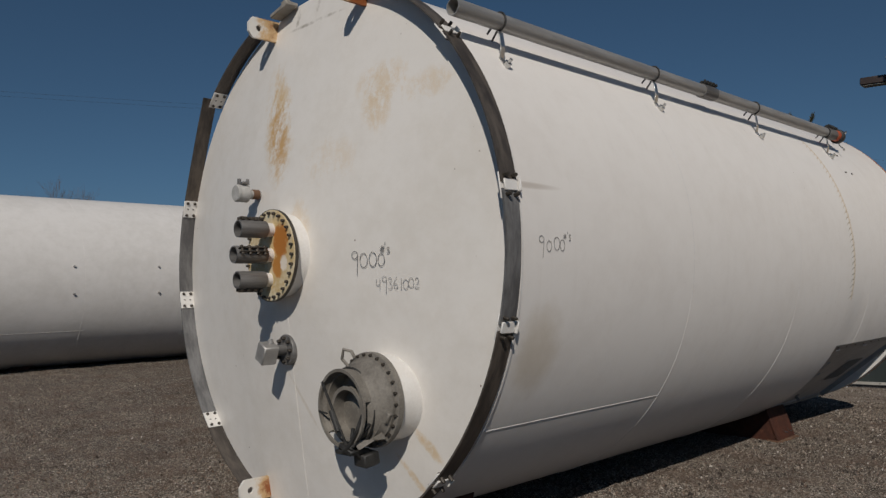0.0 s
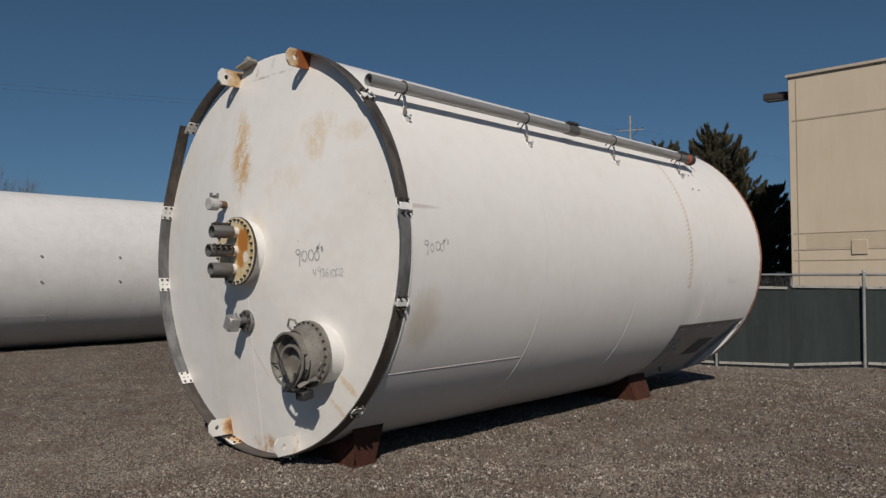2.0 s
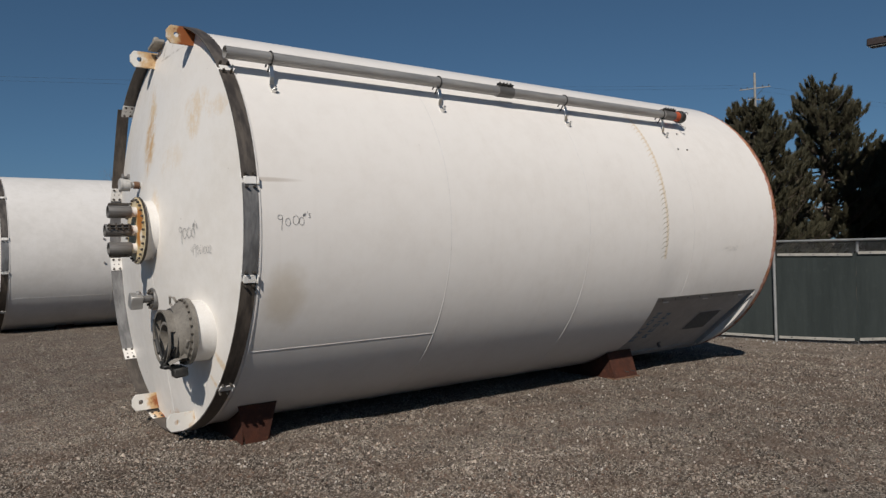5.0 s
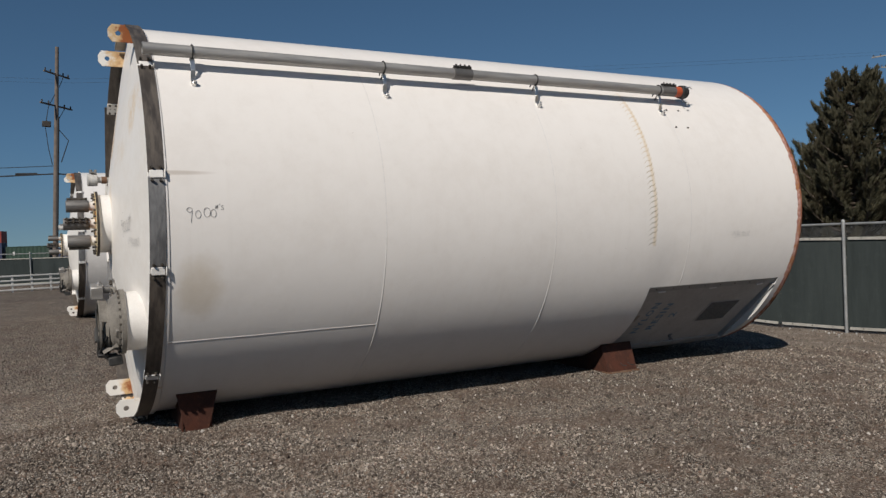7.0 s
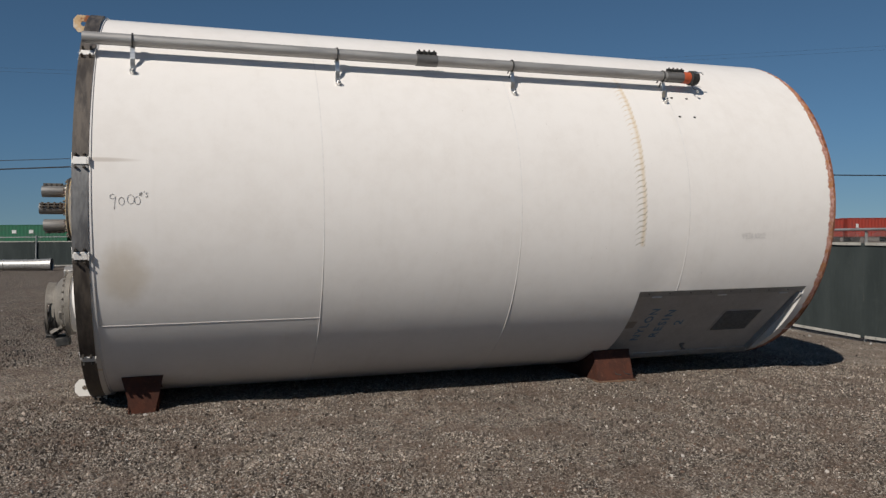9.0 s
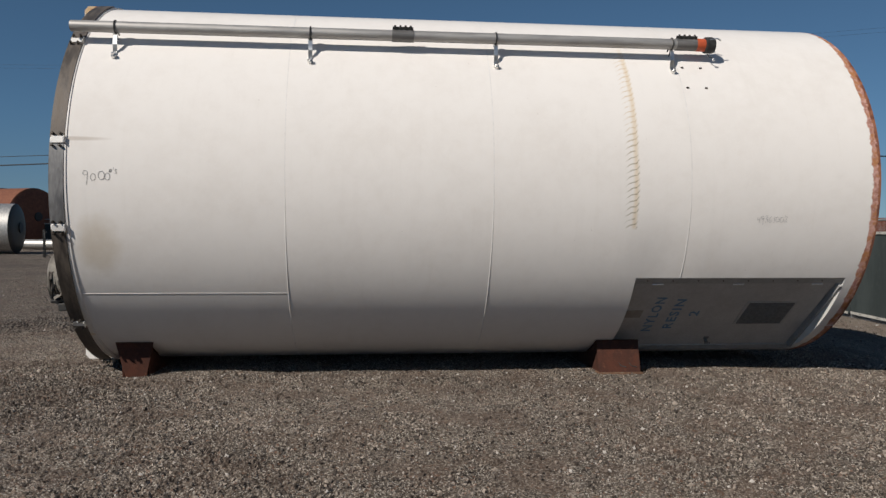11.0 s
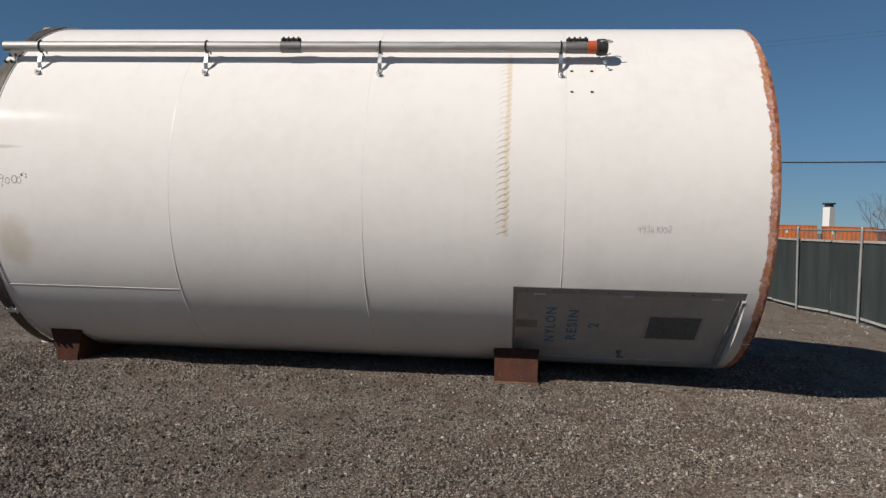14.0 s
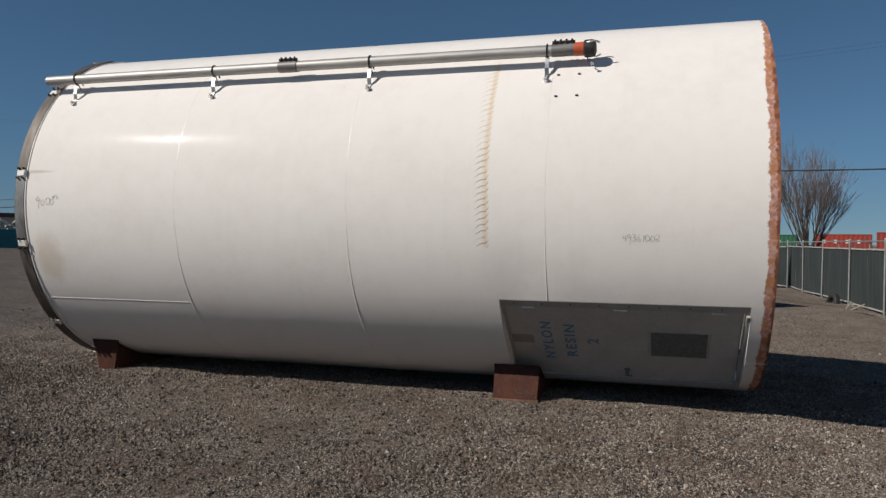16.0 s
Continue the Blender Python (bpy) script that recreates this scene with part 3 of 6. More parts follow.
def swale(x, y):
    """How far the yard falls away towards its fence."""
    s = min(max((y - 9.4) / 6.3, 0.0), 1.0)
    if s == 0.0:
        return 0.0
    s = s * (0.75 + 0.25 * s) * min(max((27.0 - y) / 7.0, 0.0), 1.0)
    x = min(max(x, -59.9), 8.9)
    for (x0, d0), (x1, d1) in zip(SWALE, SWALE[1:]):
        if x < x1:
            return s * (d0 + (d1 - d0) * (x - x0) / (x1 - x0))


def ground_height(x, y):
    """Soft rises and ruts of the gravel yard."""
    near = max(0.0, 1.0 - max(abs(x + 5) - 22, abs(y - 5) - 14, 0.0) / 10.0)
    h = 0.030 * noise.noise((x * 0.45, y * 0.45, 3.1)) + 0.014 * noise.noise((x * 1.7, y * 1.7, 7.7))
    bank = 0.32 * math.exp(-((x + 16.0) / 3.4) ** 2 - ((y - 14.0) / 1.5) ** 2)
    berm = 0.040 * math.exp(-((x + 3.72) / 0.32) ** 2 - ((y - 4.65) / 0.75) ** 2)
    return near * h - swale(x, y) + bank + berm - 0.005


def loose(x, y):
    """0 where the gravel is packed and dusty, 1 where stones lie loose."""
    n = 0.5 + 0.55 * noise.noise((x * 0.55, y * 0.75, 1.3)) + 0.40 * noise.noise((x * 1.9, y * 2.3, 5.1))
    return min(max((n - 0.18) / 0.55, 0.0), 1.0)


# ---- ground: one sheet of gravel that reaches the horizon ----
def steps(lo, hi, fine, far):
    out, x, s = [], lo, fine
    while x < hi:
        out.append(x)
        x += fine
    out.append(hi)
    s, a, b = fine * 2, lo, hi
    left, right = [], []
    while a > -far:
        a -= s
        b += s
        s *= 1.35
        left.append(a)
        right.append(b)
    return left[::-1] + out + right


def finer(line, lo, hi, size):
    """Fills a stretch of a grid line with closer stations."""
    n = int((hi - lo) / size)
    return sorted([x for x in line if x < lo - 0.05 or x > hi + 0.05] + [lo + (hi - lo) * i / n for i in range(n + 1)])


NEAR_X, NEAR_Y = (-6.8, 1.3), (-0.4, 12.9)
GX = finer(finer(steps(-40.0, 6.0, 0.25, 2600.0), -19.0, NEAR_X[0], 0.062), *NEAR_X, 0.0195)
GY = finer(steps(-6.0, 18.0, 0.22, 2600.0), *NEAR_Y, 0.0195)
chance = np.random.default_rng(5)


def inside(line, span):
    v = np.array(line)
    return np.clip(np.minimum((v - span[0]) / 1.4, (span[1] - v) / 0.4), 0.0, 1.0)


# stones of the near stretch stand up out of the sheet
rough = chance.random((len(GX), len(GY))) ** 1.8 * 0.027
rough *= inside(GX, (-19.0, NEAR_X[1]))[:, None] * inside(GY, NEAR_Y)[None, :]
sheet = Build()
sheet.v = [(x, y, ground_height(x, y) + (float(rough[i, j]) * (0.30 + 0.70 * loose(x, y)) if rough[i, j] > 0 else 0.0)) for i, x in enumerate(GX) for j, y in enumerate(GY)]
w = len(GY)
sheet.f = [(i * w + j, (i + 1) * w + j, (i + 1) * w + j + 1, i * w + j + 1) for i in range(len(GX) - 1) for j in range(w - 1)]
tagged(part("ground", sheet, M_GRAVEL, smooth=0, fix=False), "grey-brown crushed gravel of an open storage yard", "gravel", kind="structure")

# ---- silos lying on their sides ----
RAD, Y0 = 1.829, 3.40          # shell radius; where the ring begins along the world's y
LONG = 7.47                    # from the ring's lip to the open end
COURSES = [0.15, 1.98, 3.815, 5.645, LONG]
DOOR_U, DOOR_A = (5.21, 7.315), (radians(-71.0), radians(-28.8))
ROOF_TIP, ROOF_RIM = -0.165, 0.103
RING_OFF = -0.028             # the ring sits slightly off the axis


def polar(a, r, u):
    return Vector((r * math.cos(a), u, r * math.sin(a)))


def askew(x, z):
    """The roof and its ring sit slightly crooked on the shell."""
    return 0.0207 * x + 0.014 * z


def roof_u(x, z):
    return ROOF_TIP + (ROOF_RIM - ROOF_TIP) * (math.hypot(x, z) / 1.85) ** 1.15 + askew(x, z)


def ring_u(w):
    """Where the middle of the ring lies along the axis, in the direction w."""
    return 0.047 + askew(1.86 * w.x, 1.86 * w.z)


def shell_plate(u0, u1, door):
    """One rolled course of the shell, with thickness; the door's opening is cut out."""
    n = 160
    angles = [-math.pi + 2 * math.pi * i / n for i in range(n + 1)]
    us = [u0, u0 + 0.02, u1 - 0.02, u1] if u1 - u0 > 0.1 else [u0, u1]
    us += [u0 + (u1 - u0) * i / 8 for i in range(1, 8)]
    if door:
        angles += list(DOOR_A)
        us += [u for u in DOOR_U if u0 < u < u1]
    angles, us = sorted(set(round(a, 5) for a in angles)), sorted(set(round(u, 4) for u in us))
    verts, uvs, faces = [], [], []
    for r in (RAD, RAD - 0.008):
        for a in angles:
            for u in us:
                slant = 0.0105 * r * math.cos(a) * min(max((u - 7.345) / 0.125, 0.0), 1.0)
                verts.append(polar(a, r, u + slant))
                uvs.append((u, RAD * a))
    k, layer = len(us), len(angles) * len(us)
    for i in range(len(angles) - 1):
        for j in range(k - 1):
            am, um = (angles[i] + angles[i + 1]) / 2, (us[j] + us[j + 1]) / 2
            if door and DOOR_A[0] < am < DOOR_A[1] and DOOR_U[0] < um < DOOR_U[1]:
                continue
            a, b, c, d = i * k + j, i * k + j + 1, (i + 1) * k + j + 1, (i + 1) * k + j
            faces.append((a, b, c, d))
            faces.append((layer + d, layer + c, layer + b, layer + a))
        for j in (0, k - 1):
            am = (angles[i] + angles[i + 1]) / 2
            if door and DOOR_A[0] < am < DOOR_A[1] and DOOR_U[0] < us[j] < DOOR_U[1]:
                continue
            a, d = i * k + j, (i + 1) * k + j
            faces.append((a, d, layer + d, layer + a) if j == 0 else (d, a, layer + a, layer + d))
    me = bpy.data.meshes.new("shell_course")
    me.from_pydata(verts, [], faces)
    layer_uv = me.uv_layers.new(name="metres")
    for loop in me.loops:
        layer_uv.data[loop.index].uv = uvs[loop.vertex_index]
    me.polygons.foreach_set("use_smooth", [True] * len(me.polygons))
    me.set_sharp_from_angle(angle=radians(35))
    return me


def arc_bar(a0, a1, r0, r1, u0, u1, n=16):
    """A bar bent round the axis."""
    b = Build()
    b.lathe([(r0, u0), (r1, u0), (r1, u1), (r0, u1)], sides=n, closed=True, arc=(a0, a1))
    m = 4
    b.f.append((3, 2, 1, 0))
    k = n * m
    b.f.append((k, k + 1, k + 2, k + 3))
    return b


def on_shell(text, size, u, a, parent, material, name, wide, lift=0.003):
    """Writing laid round the shell: its line runs along the axis."""
    verts, faces = scrawl(text, size, wide, len(text))
    b = Build().add([polar(a + p.y / RAD, RAD + lift, u + p.x) for p in verts], faces)
    return part(name, b, material, parent, smooth=0)


def on_roof(text, size, x, z, parent, material, name, wide, lean=0.0):
    """Writing laid on the cone of the roof, read from outside."""
    verts, faces = scrawl(text, size, wide, len(text) + 7)
    out = []
    for p in verts:
        px, pz = x + p.x * math.cos(lean) - p.y * math.sin(lean), z + p.x * math.sin(lean) + p.y * math.cos(lean)
        out.append((px, roof_u(px, pz) - 0.004, pz))
    return part(name, Build().add(out, faces), material, parent, smooth=0)


def ring_stroke(cx, cy, rx, ry, a0=100, turn=375, n=16):
    return [(cx + rx * math.cos(radians(a0 + turn * i / n)), cy + ry * math.sin(radians(a0 + turn * i / n))) for i in range(n + 1)]


STROKES = {
    "0": [ring_stroke(0.30, 0.40, 0.26, 0.38)],
    "1": [[(0.28, 0.95), (0.24, 0.5), (0.22, 0.0)]],
    "2": [[(0.06, 0.78), (0.25, 0.96), (0.46, 0.82), (0.42, 0.55), (0.05, 0.04), (0.55, 0.05)]],
    "3": [[(0.05, 0.88), (0.30, 0.98), (0.45, 0.78), (0.20, 0.53), (0.46, 0.34), (0.34, 0.04), (0.03, 0.08)]],
    "4": [[(0.10, 0.95), (0.06, 0.48), (0.48, 0.52)], [(0.46, 0.98), (0.40, 0.0)]],
    "6": [[(0.42, 0.98), (0.14, 0.62), (0.06, 0.25), (0.24, 0.02), (0.46, 0.20), (0.34, 0.44), (0.10, 0.30)]],
    "9": [ring_stroke(0.28, 0.86, 0.24, 0.22, 20, 350) + [(0.50, 0.6), (0.44, 0.1), (0.40, -0.35)]],
    "#": [[(0.16, 0.2), (0.30, 0.9)], [(0.38, 0.2), (0.50, 0.9)], [(0.04, 0.42), (0.60, 0.50)], [(0.06, 0.66), (0.62, 0.74)]],
    "'": [[(0.15, 1.05), (0.10, 0.80)]],
    "s": [[(0.42, 0.62), (0.18, 0.66), (0.12, 0.48), (0.36, 0.30), (0.28, 0.06), (0.04, 0.12)]],
}


def scrawl(text, size, wide, seed):
    """Marker handwriting as thin ribbons, its foot at 0, 0."""
    rnd = random.Random(seed)
    verts, faces, x = [], [], 0.0
    for ch in text:
        k, dy = rnd.uniform(0.88, 1.1), rnd.uniform(-0.06, 0.06)
        for line in STROKES[ch]:
            pts = [Vector(((x + px * k) * size, (py * k + dy + x * 0.02) * size, 0)) for px, py in line]
            fine = []
            for i in range(len(pts) - 1):
                p0, p1, p2, p3 = pts[max(i - 1, 0)], pts[i], pts[i + 1], pts[min(i + 2, len(pts) - 1)]
                for j in range(4):
                    s = j / 4
                    fine.append(0.5 * (2 * p1 + (p2 - p0) * s + (2 * p0 - 5 * p1 + 4 * p2 - p3) * s * s + (3 * p1 - p0 - 3 * p2 + p3) * s ** 3))
            fine.append(pts[-1])
            k0 = len(verts)
            for i, p in enumerate(fine):
                way = (fine[min(i + 1, len(fine) - 1)] - fine[max(i - 1, 0)]).normalized()
                side = Vector((-way.y, way.x, 0)) * wide * rnd.uniform(0.35, 0.6)
                verts += [p - side, p + side]
            faces += [(k0 + 2 * i, k0 + 2 * i + 2, k0 + 2 * i + 3, k0 + 2 * i + 1) for i in range(len(fine) - 1)]
        x += {"1": 0.42, "'": 0.25}.get(ch, 0.66) * rnd.uniform(0.9, 1.1)
    return verts, faces


BOLT_MESH = Build().tube([(0, 0, 0), (0, 0, 0.8), (0, 0, 1)], [1, 1, 0.8], 6).mesh("bolt")
BOLT_MESH.materials.append(M_BOLT)


def piece(name, mesh, parent, place, way, r, h):
    """A shared small mesh set on a place, pointing along way."""
    ob = new(name, mesh)
    ob.parent = parent
    ob.matrix_local = Matrix.Translation(place) @ Vector(way).to_track_quat("Z", "Y").to_matrix().to_4x4() @ Matrix.Diagonal((r, r, h, 1))
    return ob


def ring_of_bolts(parent, n, centre, radius, u, h, r, start=0.0):
    for i in range(n):
        a = start + 2 * math.pi * i / n
        p = Vector((centre[0] + radius * math.cos(a), u, centre[1] + radius * math.sin(a)))
        piece("bolt", BOLT_MESH, parent, p, (0, -1, 0), r, abs(h))


def nozzle_plate(silo):
    """Round blind flange with three stub pipes and their couplings."""
    cx, cz = -0.011, -0.005
    plate = part("pipe_flange", Build().lathe([(0.0, -0.256), (0.300, -0.256), (0.306, -0.250), (0.306, -0.231), (0.0, -0.231)], (cx, 0, cz), 48), M_FLANGE, silo, "cream flange plate streaked with rust")
    part("flange_neck", Build().lathe([(0.276, -0.231), (0.276, -0.135), (0.300, -0.10)], (cx, 0, cz), 48), M_WHITE, plate)
    part("flange_edge", Build().lathe([(0.3055, -0.252), (0.3085, -0.252), (0.3085, -0.229), (0.3055, -0.229)], (cx, 0, cz), 48, closed=True), M_BOLT, plate, "dark rusted flange edge")
    ring_of_bolts(plate, 28, (cx, cz), 0.282, -0.243, -0.036, 0.011)
    for x, z, end, mid in ((0.008, 0.164, -0.50, False), (0.0, -0.003, -0.527, True), (-0.015, -0.166, -0.495, False)):
        stub = part("stub_pipe", Build().lathe([(0.046, -0.254), (0.046, end + 0.09), (0.040, end + 0.09), (0.040, -0.254)], (x, 0, z), 20), M_WHITE, plate)
        c0 = end + (0.195 if not mid else 0.225)
        b = Build().lathe([(0.0475, c0), (0.056, c0), (0.0575, c0 - 0.01), (0.0575, end + 0.01), (0.056, end), (0.0475, end)], (x, 0, z), 24, closed=True)
        part("coupling", b, M_ALU_DARK, stub)
        # bolted lip of the coupling
        a = {0.164: 1.75, -0.003: 0.45, -0.166: -1.75}[z]
        bolts = Build()
        w = Vector((math.cos(a), 0, math.sin(a)))
        t = Vector((-math.sin(a), 0, math.cos(a)))
        m = Matrix((w, (0, 1, 0), t)).transposed()
        c = Vector((x, (c0 + end) / 2, z)) + w * 0.066
        bolts.box(c + t * 0.014, (0.026, (c0 - end) * 0.9, 0.008), m, 0.002)
        bolts.box(c - t * 0.014, (0.026, (c0 - end) * 0.9, 0.008), m, 0.002)
        for i in range(4):
            y = end + (c0 - end) * (0.14 + 0.24 * i)
            bolts.tube([Vector((x, y, z)) + w * 0.066 - t * 0.032, Vector((x, y, z)) + w * 0.066 + t * 0.032], 0.011, 6)
        part("clamp_bolts", bolts, M_BOLT, stub)


def manway(silo):
    """Manhole neck with a bolted pressure vent on it."""
    cx, cz = 0.90, -0.875
    neck = part("manway_neck", Build().lathe([(0.252, -0.100), (0.255, 0.10)], (cx, 0, cz), 48).lathe([(0.252, -0.100), (0.0, -0.100)], (cx, 0, cz), 48), M_WHITE, silo)
    part("vent_flange", Build().lathe([(0.0, -0.145), (0.266, -0.145), (0.276, -0.138), (0.276, -0.102), (0.0, -0.102)], (cx, 0, cz), 48), M_GREY, neck, "grey bolted vent flange")
    ring_of_bolts(neck, 26, (cx, cz), 0.262, -0.110, -0.050, 0.010)
    # stepped dome that draws in towards a ring set off the flange's centre
    rx, rz, ru = cx - 0.055, cz - 0.035, -0.305
    stations = [(0.0, 0.252, -0.145), (0.0, 0.250, -0.162), (0.05, 0.238, -0.168), (0.30, 0.226, -0.205), (0.34, 0.214, -0.210), (0.70, 0.208, -0.235), (1.0, 0.200, -0.258), (1.0, 0.190, -0.258), (1.0, 0.186, -0.175)]
    dome, n = Build(), 48
    for k, r0, u in stations:
        x, z = cx + (rx - cx) * k, cz + (rz - cz) * k
        dome.v += [(x + r0 * math.cos(2 * math.pi * i / n), u, z + r0 * math.sin(2 * math.pi * i / n)) for i in range(n)]
    for j in range(len(stations) - 1):
        dome.f += [(j * n + i, j * n + (i + 1) % n, (j + 1) * n + (i + 1) % n, (j + 1) * n + i) for i in range(n)]
    dome.f.append(tuple((len(stations) - 1) * n + i for i in range(n)))
    part("vent_hood", dome, M_GREY, neck, "grey stepped vent hood")
    # visor over the upper and outer side of the ring
    cover, n = Build(), 36
    for i in range(n + 1):
        w = radians(14 + 214 * i / n)
        c, q = math.cos(w), math.sin(w)
        for r0, u in ((0.218, -0.232), (0.222, ru + 0.01), (0.213, ru + 0.01), (0.196, -0.250)):
            cover.v.append((rx + r0 * c, u, rz + r0 * q))
    for i in range(n):
        for j in range(4):
            cover.f.append((4 * i + j, 4 * i + (j + 1) % 4, 4 * i + 4 + (j + 1) % 4, 4 * i + 4 + j))
    cover.f += [(3, 2, 1, 0), (4 * n, 4 * n + 1, 4 * n + 2, 4 * n + 3)]
    part("hood_cover", cover, M_GREY, neck)
    part("hood_ring", Build().lathe([(0.224, ru + 0.016), (0.224, ru), (0.206, ru), (0.206, ru + 0.016)], (rx, 0, rz), 48, closed=True), M_GREY, neck)
    ox, oz = rx + 0.03, rz - 0.03
    part("vent_throat", Build().lathe([(0.150, -0.165), (0.150, ru + 0.03), (0.156, ru + 0.024), (0.134, ru + 0.024), (0.132, ru + 0.10), (0.0, ru + 0.10)], (ox, 0, oz), 40), M_GREY, neck)
    for deg in (-58, -100):
        w = radians(deg)
        out = Vector((math.cos(w), 0, math.sin(w)))
        p, q, f = Vector((rx, 0, rz)) + out * 0.205, Vector((cx, 0, cz)) + out * 0.240, Vector((rx, 0, rz)) + out * 0.262
        s = Vector((-out.z, 0, out.x)) * 0.004
        fin = Build().prism([p + Vector((0, ru + 0.005, 0)) - s, f + Vector((0, ru + 0.03, 0)) - s, q + Vector((0, -0.185, 0)) - s, p + Vector((0, -0.195, 0)) - s], s * 2)
        part("vent_fin", fin, M_GREY, neck)
    bar = Build()
    bar.box((rx - 0.05, ru - 0.006, rz - 0.035), (0.014, 0.014, 0.42), Matrix.Rotation(-0.62, 3, "Y"), 0.003)
    bar.tube([Vector((rx + 0.19, ru + 0.02, rz - 0.02)), Vector((rx + 0.165, ru - 0.004, rz - 0.11)), Vector((rx + 0.10, ru - 0.010, rz - 0.20)), Vector((rx + 0.03, ru - 0.006, rz - 0.245))], 0.013, 8)
    bar.tube([Vector((rx - 0.07, ru - 0.014, rz - 0.02)), Vector((rx + 0.0, ru - 0.016, rz - 0.13))], 0.015, 8)
    bar.tube([Vector((rx - 0.215, ru, rz - 0.04)), Vector((rx - 0.13, ru, rz - 0.045))], 0.006, 6)
    part("hinge_arm", bar, M_BLACK, neck)
    latch = Build()
    latch.box((rx + 0.06, ru + 0.03, rz - 0.225), (0.12, 0.09, 0.03), Matrix.Rotation(0.3, 3, "Y"), 0.006)
    latch.box((rx + 0.02, ru + 0.07, rz - 0.250), (0.15, 0.14, 0.026), Matrix.Rotation(-0.05, 3, "Y"), 0.006)
    latch.tube([(rx + 0.20, ru + 0.06, rz - 0.07), (rx + 0.12, ru + 0.0, rz - 0.20)], 0.010, 6)
    latch.box((rx + 0.09, -0.185, cz - 0.325), (0.11, 0.11, 0.075), Matrix.Rotation(0.12, 3, "X"), 0.008)
    latch.tube([(rx + 0.11, ru + 0.01, rz - 0.10), (rx + 0.11, ru - 0.006, rz - 0.21), (rx + 0.10, -0.235, cz - 0.315)], 0.011, 6)
    part("latch", latch, M_BLACK, neck)
    turns = [2 * math.pi * i / 40 for i in range(41)]
    part("clamp_band", Build().tube([(rx + 0.222 * math.cos(w), -0.228, rz + 0.222 * math.sin(w)) for w in turns], 0.008, 6), M_BLACK, neck)
    tab = Build().prism([(cx + 0.115, ru + 0.10, cz - 0.11), (cx + 0.185, ru + 0.14, cz - 0.20), (cx + 0.09, ru + 0.09, cz - 0.215)], (0.010, 0.0, 0.006))
    tab.box((cx + 0.215, -0.165, cz - 0.075), (0.035, 0.05, 0.075), Matrix.Rotation(0.5, 3, "Y"), 0.008)
    part("latch_tab", tab, M_GREY, neck)
    grip = [(-0.175, -0.150, 0.175), (-0.215, -0.175, 0.225), (-0.185, -0.185, 0.285), (-0.135, -0.165, 0.275), (-0.120, -0.150, 0.235)]
    part("lift_handle", Build().tube([Vector((cx, 0, cz)) + Vector(p) for p in grip], 0.010, 8), M_GREY, neck)


def small_fittings(silo):
    """Capped valve and a switch box on the roof."""
    x, z = -0.425, 0.45
    valve = part("capped_valve", Build().lathe([(0.0, -0.29), (0.055, -0.29), (0.062, -0.282), (0.062, -0.20), (0.03, -0.19), (0.028, -0.08)], (x, 0, z), 24), M_CHALK, silo, "chalky grey capped valve")
    lever = Build().box((x + 0.015, -0.235, z + 0.072), (0.07, 0.05, 0.02), None, 0.005)
    lever.tube([(x - 0.01, -0.255, z + 0.06), (x - 0.01, -0.255, z + 0.105)], 0.014, 8).tube([(x + 0.04, -0.215, z + 0.06), (x + 0.04, -0.215, z + 0.10)], 0.012, 8)
    part("lever", lever, M_ALU_DARK, valve)
    part("rusty_coupling", Build().lathe([(0.0, -0.16), (0.036, -0.16), (0.036, -0.11), (0.0, -0.11)], (x, 0, z), 12), M_RUST_EDGE, valve)
    x, z = -0.045, -0.64
    disc = part("switch_flange", Build().lathe([(0.0, -0.125), (0.10, -0.125), (0.104, -0.120), (0.104, -0.08), (0.0, -0.08)], (x, 0, z), 28), M_ALU_DARK, silo, "dark grey round switch flange")
    ring_of_bolts(disc, 8, (x, z), 0.078, -0.12, -0.03, 0.013)
    part("neck", Build().tube([(x, -0.12, z), (x, -0.22, z)], 0.035, 14), M_ALU_DARK, disc)
    box = Build().box((x + 0.01, -0.265, z - 0.012), (0.105, 0.11, 0.13), Matrix.Rotation(0.42, 3, "Y"), 0.008)
    box.tube([(x + 0.02, -0.245, z + 0.05), (x + 0.02, -0.245, z + 0.08)], 0.018, 10)
    part("switch_box", box, M_ALU, disc, "grey metal switch box")


def clip(silo, a):
    """Bolted joint plate of the ring."""
    w, t = polar(a, 1, 0), Vector((-math.sin(a), 0, math.cos(a)))
    m = Matrix((w, (0, 1, 0), t)).transposed()
    c = ring_u(w)
    off = RING_OFF - (0.03 if abs(math.degrees(a) + 226) < 1 else 0.0)
    b = Build()
    b.box(w * 1.872 + Vector((off, c + 0.004, 0)), (0.012, 0.100, 0.062), m, 0.004)
    b.box(w * 1.879 + Vector((off, c + 0.064, 0)), (0.03, 0.010, 0.066), m, 0.003)
    b.box(w * 1.850 + Vector((off, c, 0)), (0.010, 0.120, 0.145), m, 0.003)
    plate = part("joint_plate", b, M_LUG if abs(math.degrees(a) + 103) < 1 else M_WHITE, silo, "white bolted joint plate")
    for du in (-0.030, 0.032):
        for dt in (-0.052, 0.052):
            piece("bolt", BOLT_MESH, plate, w * 1.865 + t * dt + Vector((off, c + du, 0)), w, 0.011, 0.035)
            piece("bolt", BOLT_MESH, plate, w * 1.846 + t * dt + Vector((off, c + du, 0)), -w, 0.013, 0.012)
        piece("bolt_hole", BOLT_MESH, plate, w * 1.846 + Vector((off, c + du * 0.75, 0)), -w, 0.007, 0.003)


